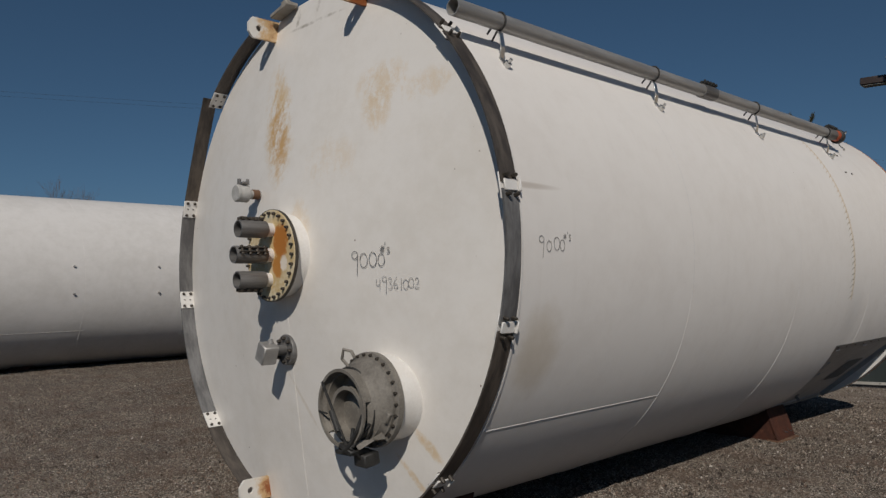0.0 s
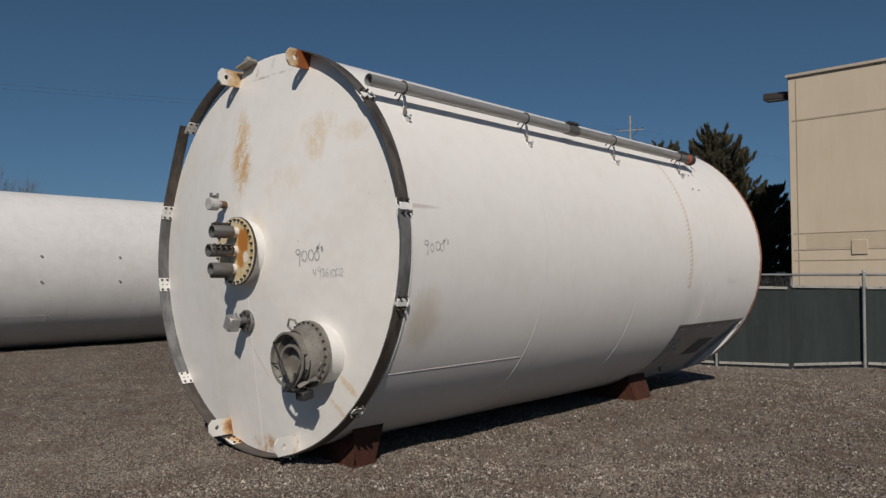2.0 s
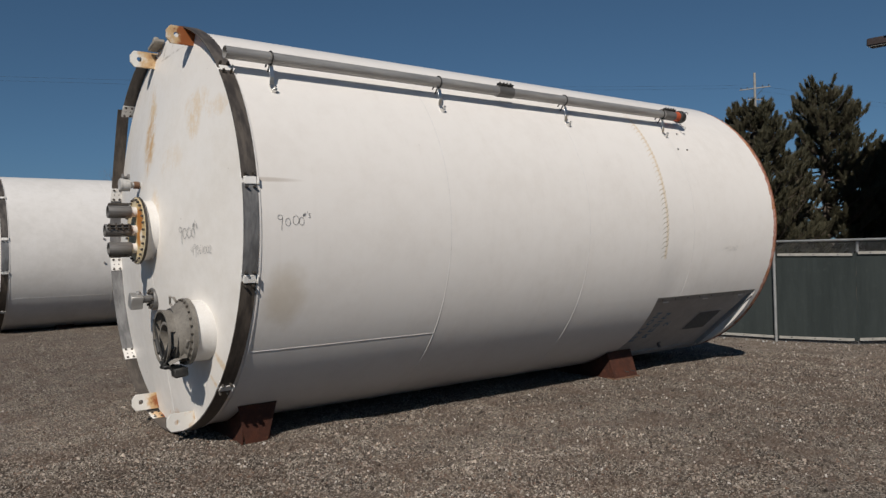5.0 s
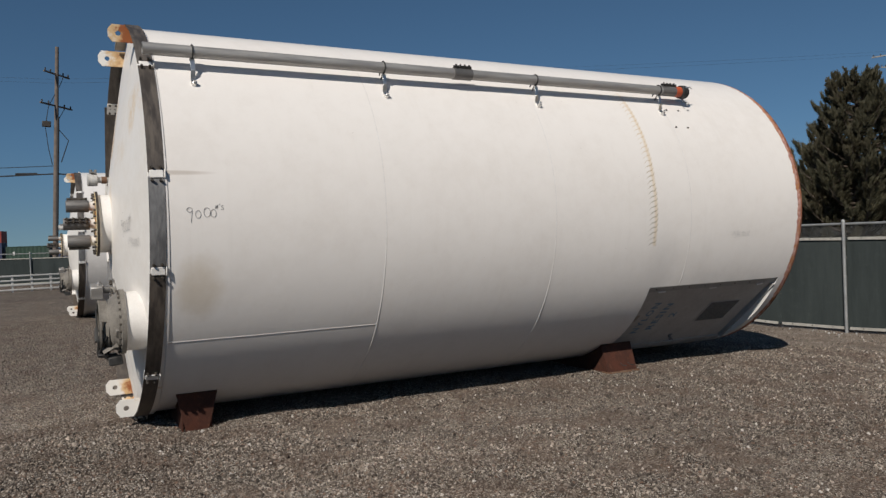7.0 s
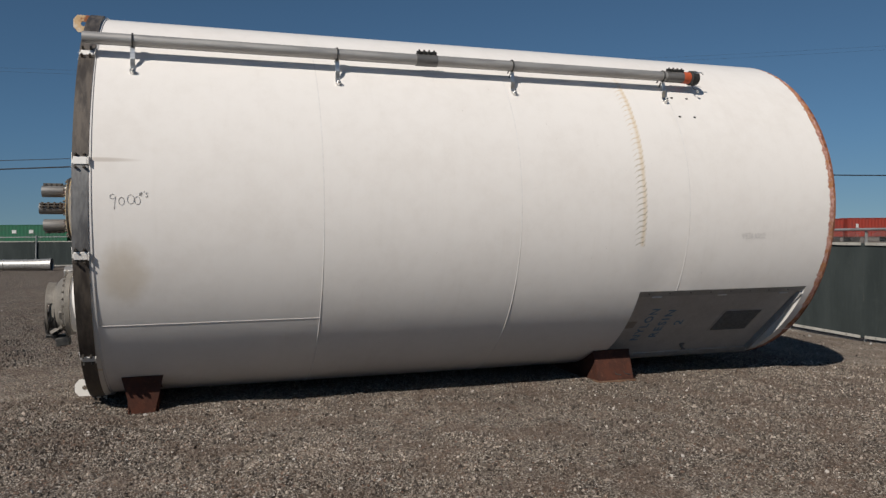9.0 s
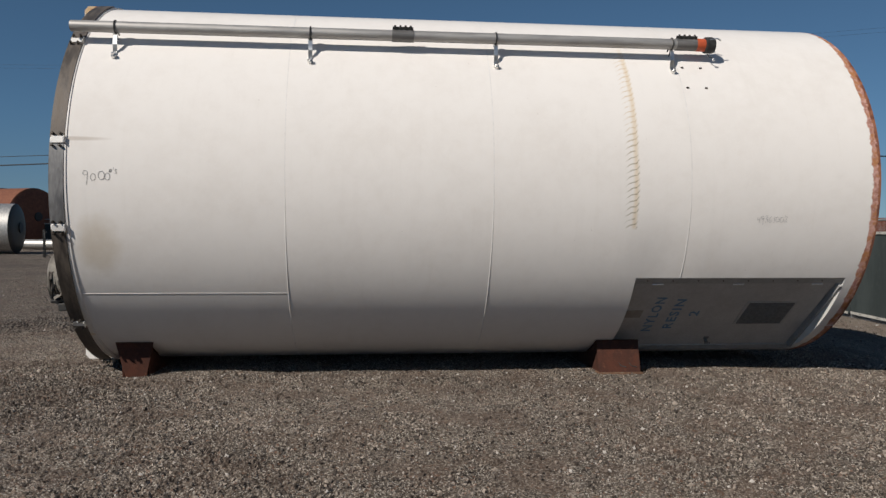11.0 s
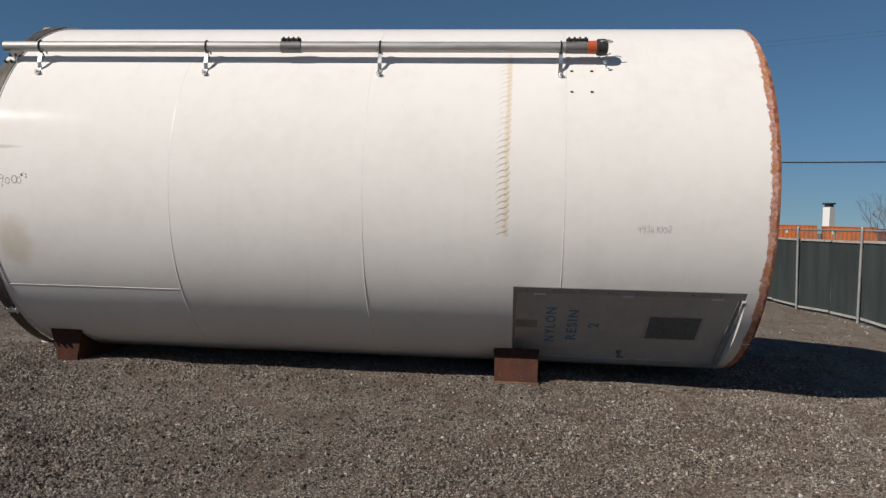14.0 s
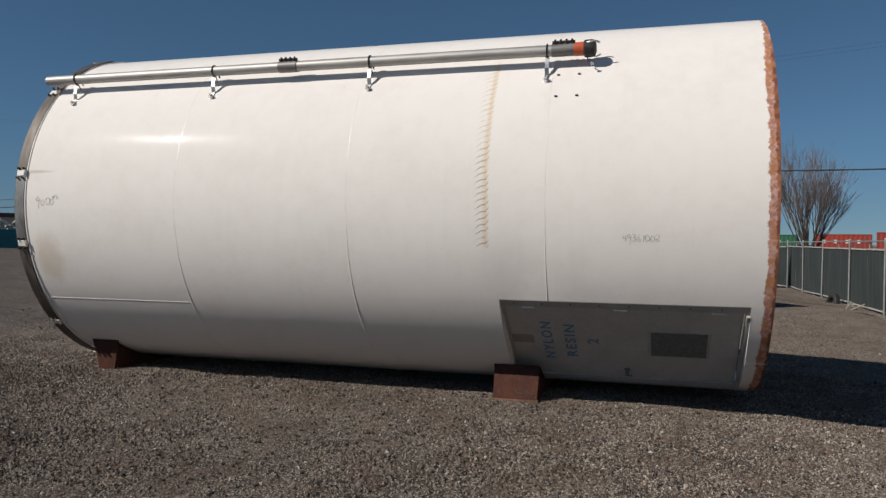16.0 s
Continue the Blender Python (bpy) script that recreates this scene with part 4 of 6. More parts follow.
def lifting_lug(silo, x, z, mat):
    """Plate with a hole, its nose chamfered, standing out from the roof's edge."""
    d = askew(x, z) - 0.038
    h, nose, foot, eye = 0.078, -0.115 + d, 0.145, -0.03 + d
    n = 16
    rim = [(x, nose + 0.035, z - h), (x, nose, z - h + 0.045), (x, nose, z + h - 0.045), (x, nose + 0.035, z + h), (x, foot, z + h), (x, foot, z - h)]
    hole = [(x, eye + 0.024 * math.cos(2 * math.pi * i / n), z + 0.024 * math.sin(2 * math.pi * i / n)) for i in range(n)]
    bm = bmesh.new()
    edges = []
    for loop in (rim, hole):
        vs = [bm.verts.new(p) for p in loop]
        edges += [bm.edges.new((vs[i], vs[(i + 1) % len(vs)])) for i in range(len(vs))]
    bmesh.ops.triangle_fill(bm, edges=edges, use_beauty=True)
    for f in list(bm.faces):
        c = f.calc_center_median()
        if math.hypot(c.y - eye, c.z - z) < 0.02:
            bm.faces.remove(f)
    got = bmesh.ops.extrude_face_region(bm, geom=list(bm.faces))
    bmesh.ops.translate(bm, vec=(0.022, 0, 0), verts=[e for e in got["geom"] if isinstance(e, bmesh.types.BMVert)])
    bmesh.ops.recalc_face_normals(bm, faces=bm.faces)
    me = bpy.data.meshes.new("lifting_lug")
    bm.to_mesh(me)
    bm.free()
    part("lifting_lug", me, mat, silo, "white lifting lug spotted with rust")


def fill_pipe(silo):
    """Fill line along the shell on stand-off brackets."""
    a, r = radians(43.5), 1.967
    c = polar(a, r, 0)

    def along(u):
        return c + Vector((0, u, 0))

    b = Build().lathe([(0.0505, 0.07), (0.0505, 5.90), (0.045, 5.90), (0.045, 0.07)], c, 24, closed=True)
    pipe = part("fill_pipe", b, M_ALU, silo, "dull aluminium fill pipe")
    for u0, u1, n in ((2.915, 3.115, 4), (5.635, 5.845, 4)):
        sleeve = part("coupling", Build().lathe([(0.0515, u0), (0.058, u0), (0.058, u1), (0.0515, u1)], c, 24, closed=True), M_ALU_DARK, pipe, "dark bolted pipe coupling")
        lip = Build()
        w = Vector((0.25, 0, 1)).normalized()
        t = Vector((w.z, 0, -w.x))
        m = Matrix((t, (0, 1, 0), w)).transposed()
        for s in (-1, 1):
            lip.box(along((u0 + u1) / 2) + w * 0.066 + t * 0.013 * s, (0.007, u1 - u0 - 0.01, 0.03), m, 0.002)
        for i in range(n):
            u = u0 + (u1 - u0) * (0.14 + 0.24 * i)
            lip.tube([along(u) + w * 0.070 - t * 0.036, along(u) + w * 0.070 + t * 0.036], 0.013, 6)
            lip.tube([along(u) + w * 0.060, along(u) + w * 0.094], 0.010, 6)
        part("clamp_bolts", lip, M_BLACK, sleeve)
    part("orange_sleeve", Build().lathe([(0.03, 5.835), (0.060, 5.835), (0.060, 5.922), (0.03, 5.922)], c, 24, closed=True), M_ORANGE, pipe, "bright orange sleeve")
    cap = part("end_cap", Build().lathe([(0.0, 5.918), (0.064, 5.918), (0.076, 5.928), (0.078, 5.985), (0.070, 6.012), (0.04, 6.026), (0.0, 6.028)], c, 28), M_BLACK, pipe, "black cam-lock end cap")
    for s in (0.6, 2.2, 3.9):
        w = Vector((math.cos(s), 0, math.sin(s)))
        part("cam_arm", Build().tube([along(5.95) + w * 0.07, along(6.02) + w * 0.087, along(6.06) + w * 0.065], 0.007, 6), M_ZINC, cap)
    ears = Build().tube([along(5.95) + Vector((0.01, 0, -0.075)), along(5.955) + Vector((0.03, 0, -0.115)), along(5.99) + Vector((0.05, 0, -0.135))], 0.005, 6)
    part("chain", ears, M_BLACK, cap)
    part("cap_pin", Build().box(along(5.995) + Vector((0.052, 0, -0.145)), (0.012, 0.03, 0.03), None, 0.004), M_ZINC, cap)
    for u in (0.453, 2.17, 3.885, 5.592):
        bar = Build()
        pts = [(1.832, 35.6), (1.836, 38.0), (1.885, 39.3), (1.930, 41.6), (1.932, 45.2)]
        wide = 0.019
        line = [polar(radians(d), q, u) for q, d in pts]
        for p, q in zip(line, line[1:]):
            way = (q - p).normalized()
            up = way.cross(Vector((0, 1, 0))).normalized()
            m = Matrix(((0, 1, 0), way, up)).transposed()
            bar.box((p + q) / 2, (wide * 2, (q - p).length + 0.006, 0.006), m, 0.001)
        bracket = part("pipe_bracket", bar, M_ZINC, silo, "bright zinc stand-off bracket")
        foot = Build()
        w = polar(radians(36.0), 1, 0)
        foot.tube([w * RAD + Vector((0, u, 0)), w * (RAD + 0.03) + Vector((0, u, 0))], 0.024, 6)
        foot.tube([w * (RAD + 0.03) + Vector((0, u, 0)), w * (RAD + 0.055) + Vector((0, u, 0))], 0.012, 8)
        part("foot_bolt", foot, M_ZINC, bracket)
        hoop = Build()
        ring = []
        for i in range(25):
            q = radians(-60 + 300 * i / 24) + a - radians(90) + radians(0)
            ring.append(along(u) + 0.0565 * Vector((math.cos(q), 0, math.sin(q))))
        ring = [ring[0] - polar(a, 0.055, 0) + Vector((0.0, 0.0, -0.01))] + ring + [ring[-1] - polar(a, 0.055, 0)]
        hoop.tube(ring, 0.0065, 6)
        part("u_bolt", hoop, M_BLACK, bracket, "black U-bolt")


def skirt_door(silo):
    """Flat door set as a chord into the skirt, with its frame and jambs."""
    am, hw = (DOOR_A[0] + DOOR_A[1]) / 2, (DOOR_A[1] - DOOR_A[0]) / 2
    out = polar(am, 1, 0)
    down = Vector((math.sin(am), 0, -math.cos(am)))
    chord, half = RAD * math.cos(hw), RAD * math.sin(hw)
    m = Matrix(((0, 1, 0), down, out)).transposed()
    u0, u1 = DOOR_U

    def at(u, s, d):
        return Vector((0, u, 0)) + down * s + out * (chord + d)

    def slab(ua, ub, sa, sb, da, db, bevel=0.003):
        return Build().box(at((ua + ub) / 2, (sa + sb) / 2, (da + db) / 2), (ub - ua, sb - sa, db - da), m, bevel)

    frame = part("door_frame", slab(u0 + 0.002, u1 - 0.002, -half + 0.002, -half + 0.095, -0.03, 0.002), M_FRAME, silo, "grey steel door frame")
    part("sill", slab(u0 + 0.002, u1 - 0.002, half - 0.085, half - 0.002, -0.03, 0.004), M_FRAME, frame)
    for ua in (u0, u1):
        lens = [polar(DOOR_A[0] + (DOOR_A[1] - DOOR_A[0]) * i / 24, RAD - 0.001, ua - 0.004) for i in range(25)]
        part("jamb", Build().prism(lens, (0, 0.008, 0)), M_WHITE, frame, "white steel door jamb")
        # the far stile is raised, its grey standing in for the jamb's shaded strip
        ub, uc = (ua + 0.004, ua + 0.035) if ua == u0 else (ua - 0.035, ua - 0.004)
        part("stile", slab(ub, uc, -half + 0.095, half - 0.085, -0.03, -0.004 if ua == u0 else 0.040), M_FRAME, frame)
    for i in range(8):
        piece("screw", BOLT_MESH, frame, at(u0 + 0.13 + 0.25 * i, -half + 0.045, 0.002), out, 0.007, 0.006)
    door = part("door", slab(u0 + 0.038, u1 - 0.050, -half + 0.098, half - 0.088, -0.03, -0.006), M_DOOR, silo, "flat grey access door lettered in faded blue")
    for ua in (5.405, 6.21, 7.015):
        part("hinge", Build().tube([at(ua, -half + 0.105, 0.004), at(ua + 0.11, -half + 0.105, 0.002)], 0.0075, 8), M_WHITE, door)
    grille = part("vent_grille", slab(6.49, 7.03, -0.245, 0.17, -0.02, -0.002), M_FRAME, door, "dark square vent grille")
    slats = Build()
    for i in range(13):
        s = -0.215 + 0.0295 * i
        slats.box(at(6.76, s, 0.0), (0.48, 0.020, 0.006), m @ Matrix.Rotation(0.5, 3, "X"), 0)
    part("louvres", slats, M_GRILLE, grille)
    lock = Build().box(at(6.302, 0.43, 0.0), (0.055, 0.04, 0.012), m, 0.003).tube([at(6.302, 0.455, 0.0), at(6.302, 0.455, 0.05)], 0.018, 10)
    lock.box(at(6.315, 0.468, 0.045), (0.065, 0.016, 0.012), m, 0.003)
    part("latch", lock, M_ALU_DARK, door)
    part("tape_patch", slab(5.245, 5.455, -0.095, 0.035, -0.006, -0.003, 0.0), M_TAPE, door, "weathered brown tape patch")
    for text, size, u, s in (("NYLON", 0.137, 5.630, 0.300), ("RESIN", 0.137, 5.843, 0.252), ("2", 0.137, 6.050, 0.012)):
        verts, faces = letters(text, size, 0.0035, 0, 1.22 if len(text) > 1 else 1)
        reach = max(v.x for v in verts)
        span = {"NYLON": 0.625, "RESIN": 0.545, "2": 0.095}[text]
        b = Build().add([at(u - v.y, s - v.x * span / reach, -0.0035) for v in verts], faces)
        part("lettering", b, M_BLUE, door, "faded blue stencilled letters", smooth=0)


def silo(place, label, main):
    s = thing("silo", place, label, "silo", "silos lying in the yard")
    for i, (u0, u1) in enumerate(zip(COURSES, COURSES[1:])):
        part("shell_course", shell_plate(u0, u1, main and i >= 2), M_SHELL if main else M_SHELL_PLAIN, s)
    # roof cone with a rolled rim
    n = 24
    prof = [(1.852 * i / n, roof_u(0.0, 1.852 * i / n) - askew(0.0, 1.852 * i / n)) for i in range(n + 1)] + [(1.854, 0.15), (RAD - 0.02, 0.16)]
    cone = Build().lathe(prof, sides=128)
    cone.v = [(p[0], p[1] + (askew(p[0], p[2]) if p[1] < 0.148 else 0.0), p[2]) for p in cone.v]
    part("roof", cone, M_ROOF if main else M_ROOF_PLAIN, s, "white cone roof with rust bloom" if main else "").location.x = RING_OFF
    part("rim_angle", Build().lathe([(RAD - 0.01, 0.155), (1.837, 0.155), (1.837, 0.168), (RAD - 0.01, 0.168)], sides=128, closed=True), M_BEAD, s)
    part("bottom_cone", Build().lathe([(RAD - 0.009, 4.95), (0.9, 5.9), (0.25, 6.6), (0.0, 6.6)], sides=48), M_WHITE, s)
    # ring of bars with bolted joints; one bar has sprung straight
    joints = [41.5, 9.4, -13.5, -44.8, -76, -103, -136, -170, -194.5, -226]
    for a0, a1 in list(zip(joints, joints[1:])) + [(74.0, 41.5), (-226.0, -253.0)]:
        mat = M_RING_COOL if a0 in (9.4, -136, -170) else M_RING
        if a0 == -194.5 and main:
            p, q = polar(radians(-194.5), 1.885, 0), Vector((-1.450, 0, 1.365))
            out = Vector((p.z - q.z, 0, q.x - p.x)).normalized()
            line = [p.lerp(q, k / 8) + out * 0.04 * (k / 8) * (1 - k / 8) for k in range(9)]
            bar = Build()
            bar.add([c + out * d + Vector((0, y, 0)) for c in line for d, y in ((0, -0.037), (0.012, -0.037), (0.012, 0.081), (0, 0.081))],
                    [(4 * k + a, 4 * k + (a + 1) % 4, 4 * k + 4 + (a + 1) % 4, 4 * k + 4 + a) for k in range(8) for a in range(4)] + [(0, 1, 2, 3), (35, 34, 33, 32)])
            part("ring_bar", bar, mat, s, "dark ring bar sprung almost straight")
            continue
        bar = arc_bar(radians(a1 + 0.6), radians(a0 - 0.6), 1.856, 1.867, -0.056, 0.062)
        bar.v = [(p[0], p[1] + 0.047 + askew(p[0], p[2]), p[2]) for p in bar.v]
        part("ring_bar", bar, mat, s, "weathered galvanised ring bar").location.x = RING_OFF - (0.03 if a0 == -226.0 else 0.0)
    for a in joints[:-1] + [-226.0]:
        clip(s, radians(a))
    for x, z, mat in ((0.555, 1.685, M_LUG_RUSTED), (-0.53, 1.705, M_LUG), (-0.572, -1.68, M_LUG), (0.475, -1.705, M_LUG_CLEAN)):
        lifting_lug(s, x, z, mat)
    # weld beads: rings between courses, one lap along the first course
    for u in COURSES[1:-1]:
        spans = [(-math.pi, math.pi)]
        if main and DOOR_U[0] < u < DOOR_U[1]:
            spans = [(DOOR_A[1], DOOR_A[0] + 2 * math.pi)]
        for a0, a1 in spans:
            # low rounded bead, prouder round the underside
            k, ridge = 240, []
            for i in range(k + 1):
                w = a0 + (a1 - a0) * i / k
                proud = 0.0033 - 0.00295 * min(max((math.sin(w) + 0.50) / 0.5, 0.0), 1.0)
                ridge += [polar(w, RAD - 0.0006 + (proud + 0.0006) * (1 - e * e), u + 0.0072 * e) for e in (-1, -0.6, -0.2, 0.2, 0.6, 1)]
            b = Build().add(ridge, [(6 * i + j, 6 * i + j + 1, 6 * i + j + 7, 6 * i + j + 6) for i in range(k) for j in range(5)])
            part("weld_bead", b, M_BEAD, s)
    lap_end = COURSES[1] if main else 2.05
    part("weld_bead", Build().tube([polar(radians(-34.0), RAD + 0.0005, 0.16 + (lap_end - 0.16) * i / 10) for i in range(11)], 0.0026, 6), M_BEAD, s)
    if main:
        part("weld_bead", Build().tube([polar(radians(-50.0), RAD + 0.002, DOOR_U[1] + 0.01 + 0.15 * i / 4) for i in range(5)], 0.0024, 6), M_BEAD, s)
    for a in (-91,):
        part("weld_bead", Build().tube([polar(radians(a), r, roof_u(r * math.cos(radians(a)), r * math.sin(radians(a))) - 0.001) for r in [0.35 + 1.48 * i / 12 for i in range(13)]], 0.0015, 6), M_BEAD, s)
    nozzle_plate(s)
    manway(s)
    small_fittings(s)
    return s


main_silo = silo((-4.58, Y0, 1.90), "large white steel storage silo lying on rusty cradles", True)
fill_pipe(main_silo)
skirt_door(main_silo)
on_shell("9000", 0.088, 0.300, radians(-1.2), main_silo, M_INK, "marker_writing", 0.0035)
on_shell("#'s", 0.050, 0.512, radians(0.7), main_silo, M_INK, "marker_writing", 0.0035)
on_shell("49361002", 0.060, 6.290, radians(-11.2), main_silo, M_INK_PALE, "marker_writing", 0.0032)
on_roof("9000", 0.105, 0.655, -0.115, main_silo, M_INK, "marker_writing", 0.0046, 0.06)
on_roof("#'s", 0.060, 0.885, -0.030, main_silo, M_INK, "marker_writing", 0.0055, 0.10)
on_roof("49361002", 0.068, 0.850, -0.240, main_silo, M_INK_PALE, "marker_writing", 0.0040, 0.02)
# four threaded holes beside the pipe's end
for a, u in ((38.1, 5.697), (38.1, 5.880), (29.9, 5.694), (29.9, 5.875)):
    w, t = polar(radians(a), 1, 0), Vector((-math.sin(radians(a)), 0, math.cos(radians(a))))
    m = Matrix(((0, 1, 0), t, w)).transposed()
    part("weld_stud", Build().box(w * (RAD + 0.004) + Vector((0, u, 0)), (0.026, 0.017, 0.012), m, 0.003), M_BOLT, main_silo)
# bracket left over at the top of the ring
b = Build().box(polar(radians(101), 1.855, 0.065), (0.24, 0.10, 0.035), Matrix.Rotation(-radians(11), 3, "Y"), 0.008)
b.box(polar(radians(99), 1.88, 0.045), (0.07, 0.05, 0.04), Matrix.Rotation(-radians(9), 3, "Y"), 0.01)
part("ring_bracket", b, M_TAPE, main_silo, "mossy steel bracket")

far_silo = silo((-17.8, 3.30, 1.83), "white steel silo lying behind the first one", False)
far_silo.scale = (0.99, 1.17, 0.99)
for u in (1.80, 3.25):
    for dz in (0.29, -0.26):
        a = math.asin(dz / RAD)
        part("shell_stud", Build().tube([polar(a, RAD, u), polar(a, RAD + 0.035, u)], 0.019, 8), M_ALU, far_silo)


def cradle(x, y0, y1, label, foot=0.965, r=1.838, up=1.90, half=32.0, flare=0.0, sunk=0.0):
    """Welded steel saddle under a silo, cut to the shell."""
    c = thing("silo_cradle", (x, (y0 + y1) / 2, 0.0), label, "cradle", "steel cradles")
    h = (y1 - y0) / 2
    top = []
    for i in range(25):
        a = radians(-90 + half - 2 * half * i / 24)
        top.append((r * math.cos(a), up + r * math.sin(a)))
    for y, name in ((-h, "side_plate"), (h - 0.012, "side_plate")):
        line = [(foot - 0.02, 0.0)] + top + [(0.02 - foot, 0.0)]
        line = [(px, max(pz, 0.02)) if 0 < i < len(line) - 1 else (px, pz) for i, (px, pz) in enumerate(line)]
        part(name, Build().prism([(px, y, pz) for px, pz in line], (0, 0.012, 0)), M_RUST, c)
    for s in (1, -1):
        p0, p1 = (s * foot, 0.012), (s * (top[0][0] + 0.012), top[0][1] + 0.015)
        q = [(p0[0], -h - 0.004 + flare, p0[1]), (p0[0], h + 0.004 - flare, p0[1]), (p1[0], h + 0.012 + flare, p1[1]), (p1[0], -h - 0.012 - flare, p1[1])]
        part("face_plate", Build().prism(q, (-s * 0.012, 0, 0)), M_RUST, c, "rusty face plate")
        part("base_plate", Build().box((s * (foot - 0.04), 0, 0.006), (0.15, 2 * h + 0.04, 0.022), None, 0.004), M_RUST_EDGE, c, "pale rusty base plate").location.z = -sunk
        wear = [((r + 0.004) * math.cos(radians(half - 89.2 - i)), up + (r + 0.004) * math.sin(radians(half - 89.2 - i))) for i in range(12)]
        strip = Build()
        pts = [(s * px, y, pz) for px, pz in wear for y in (-h - 0.02, h + 0.02)]
        strip.add(pts, [(2 * i, 2 * i + 1, 2 * i + 3, 2 * i + 2) for i in range(11)])
        part("wear_strip", strip, M_RUST, c)
    return c


cradle(-4.58, 3.730, 3.990, "rust-red steel cradle beneath the ringed end of the silo", 0.95, flare=0.035, sunk=0.03)
cradle_two = cradle(-4.58, 8.450, 8.870, "rust-red steel cradle beside the silo's door", 1.060, half=30.5)
hooks = Build()
for y in (0.02, 0.13):
    hooks.tube([(1.00, y - 0.05, 0.15), (1.032, y - 0.005, 0.075), (1.040, y + 0.05, 0.065)], 0.008, 6)
part("tie_hook", hooks, M_BLACK, cradle_two)
cradle(-17.8, 4.6, 4.95, "rust-red steel cradle under the far silo", 0.50, 1.814, 1.83, 17.0)
cradle(-17.8, 8.9, 9.3, "rust-red steel cradle under the far silo", 0.50, 1.814, 1.83, 17.0)

# ---- screened chain-link fences ----
def fence_line(p0, p1, stations, label, wire):
    """Posts at the stations, a top rail and green windscreen panels with pale hems, from p0 to p1."""
    d = Vector((p1[0] - p0[0], p1[1] - p0[1], 0))
    turn = math.atan2(d.y, d.x)
    f = thing("chain_link_fence", (p0[0], p0[1], 0.0), label, "fence", rz=math.degrees(turn))
    way = d.normalized()

    def floor_at(s):
        return ground_height(p0[0] + way.x * s, p0[1] + way.y * s)

    rnd = random.Random(7)
    for s, front in stations:
        z = floor_at(s)
        top, r = (1.735, 0.030) if front else (1.66, 0.025)
        post = Build().tube([(0, 0, z - 0.25), (0, 0, top - 0.03)], r, 10)
        if front:
            post.lathe([(r + 0.004, top - 0.04), (r + 0.004, top - 0.01), (r * 0.6, top + 0.01), (0.0, top + 0.015)], (0, 0, 0), 10, "z")
        ob = part("post", post, M_POST, f)
        ob.matrix_local = pose(s, -0.060 if front else 0.050, 0, rnd.uniform(-0.8, 0.8), rnd.uniform(-0.4, 1.6), 0)
    rail = Build()
    k = int(d.length / 3)
    rail.tube([(d.length * i / k, 0.0, 1.655 + 0.006 * math.sin(i * 1.7)) for i in range(k + 1)], 0.024, 8)
    part("top_rail", rail, M_POST, f, "galvanised top rail")
    for (s0, _), (s1, _) in zip(stations, stations[1:]):
        x0, x1 = s0 + 0.001, s1 - 0.001
        top = 1.415 + rnd.uniform(-0.012, 0.012)
        lows = [floor_at(x) + 0.085 + rnd.uniform(-0.015, 0.015) for x in (x0, x1)]
        cols, rows, pts = 6, 7, []
        sag = rnd.uniform(0.004, 0.014)
        for a in range(cols + 1):
            for c in range(rows + 1):
                s, t = a / cols, c / rows
                y = 0.014 * noise.noise((s0 * 3.1 + s * 2.2, t * 2.0, p0[0])) - 0.012 * math.sin(math.pi * s) * math.sin(math.pi * t)
                low = lows[0] + (lows[1] - lows[0]) * s
                pts.append((x0 + (x1 - x0) * s, y, low + (top - low) * t - sag * math.sin(math.pi * s) * (1 if c == rows else 0)))
        b = Build().add(pts, [(a * (rows + 1) + c, (a + 1) * (rows + 1) + c, (a + 1) * (rows + 1) + c + 1, a * (rows + 1) + c + 1) for a in range(cols) for c in range(rows)])
        panel = part("windscreen", b, M_CLOTH, f, "dark green windscreen cloth", smooth=180.0)
        for za, zb in ((top - 0.01, top - 0.01 + rnd.uniform(-0.012, 0.012)), (lows[0] + 0.015, lows[1] + 0.015)):
            strip = Build().prism([(x0 + 0.05, -0.030, za - 0.026), (x1 - 0.05, -0.030, zb - 0.026), (x1 - 0.05, -0.030, zb + 0.026), (x0 + 0.05, -0.030, za + 0.026)], (0, 0.010, 0))
            hem = part("hem", strip, M_HEM, panel)
            if wire:
                for q in (0.2, 0.5, 0.8):
                    piece("eyelet", BOLT_MESH, hem, Vector((x0 + (x1 - x0) * q, -0.028, za + (zb - za) * q + 0.002)), (0, -1, 0), 0.013, 0.006)
    if wire:
        mesh = Build()
        for z0, z1 in ((1.39, 1.65), (0.0, 0.13)):
            x = wire[0]
            while x < wire[1]:
                for s in (1, -1):
                    h = z1 - z0
                    g = floor_at(x) if z0 < 1 else 0.0
                    p, q = Vector((x, 0.01, z0 + g)), Vector((x + s * h, 0.012, z1 + g))
                    side = Vector((0.0012, 0, -0.0012 * s))
                    mesh.add([p - side, p + side, q + side, q - side], [(0, 1, 2, 3)])
                x += 0.062
        tagged(part("wire_mesh", mesh, M_POST, f, "galvanised chain-link mesh", smooth=0, fix=False), kind="stuff")
    return f


def fence_y(x):
    return 15.84 - 0.029 * (x + 4.0)


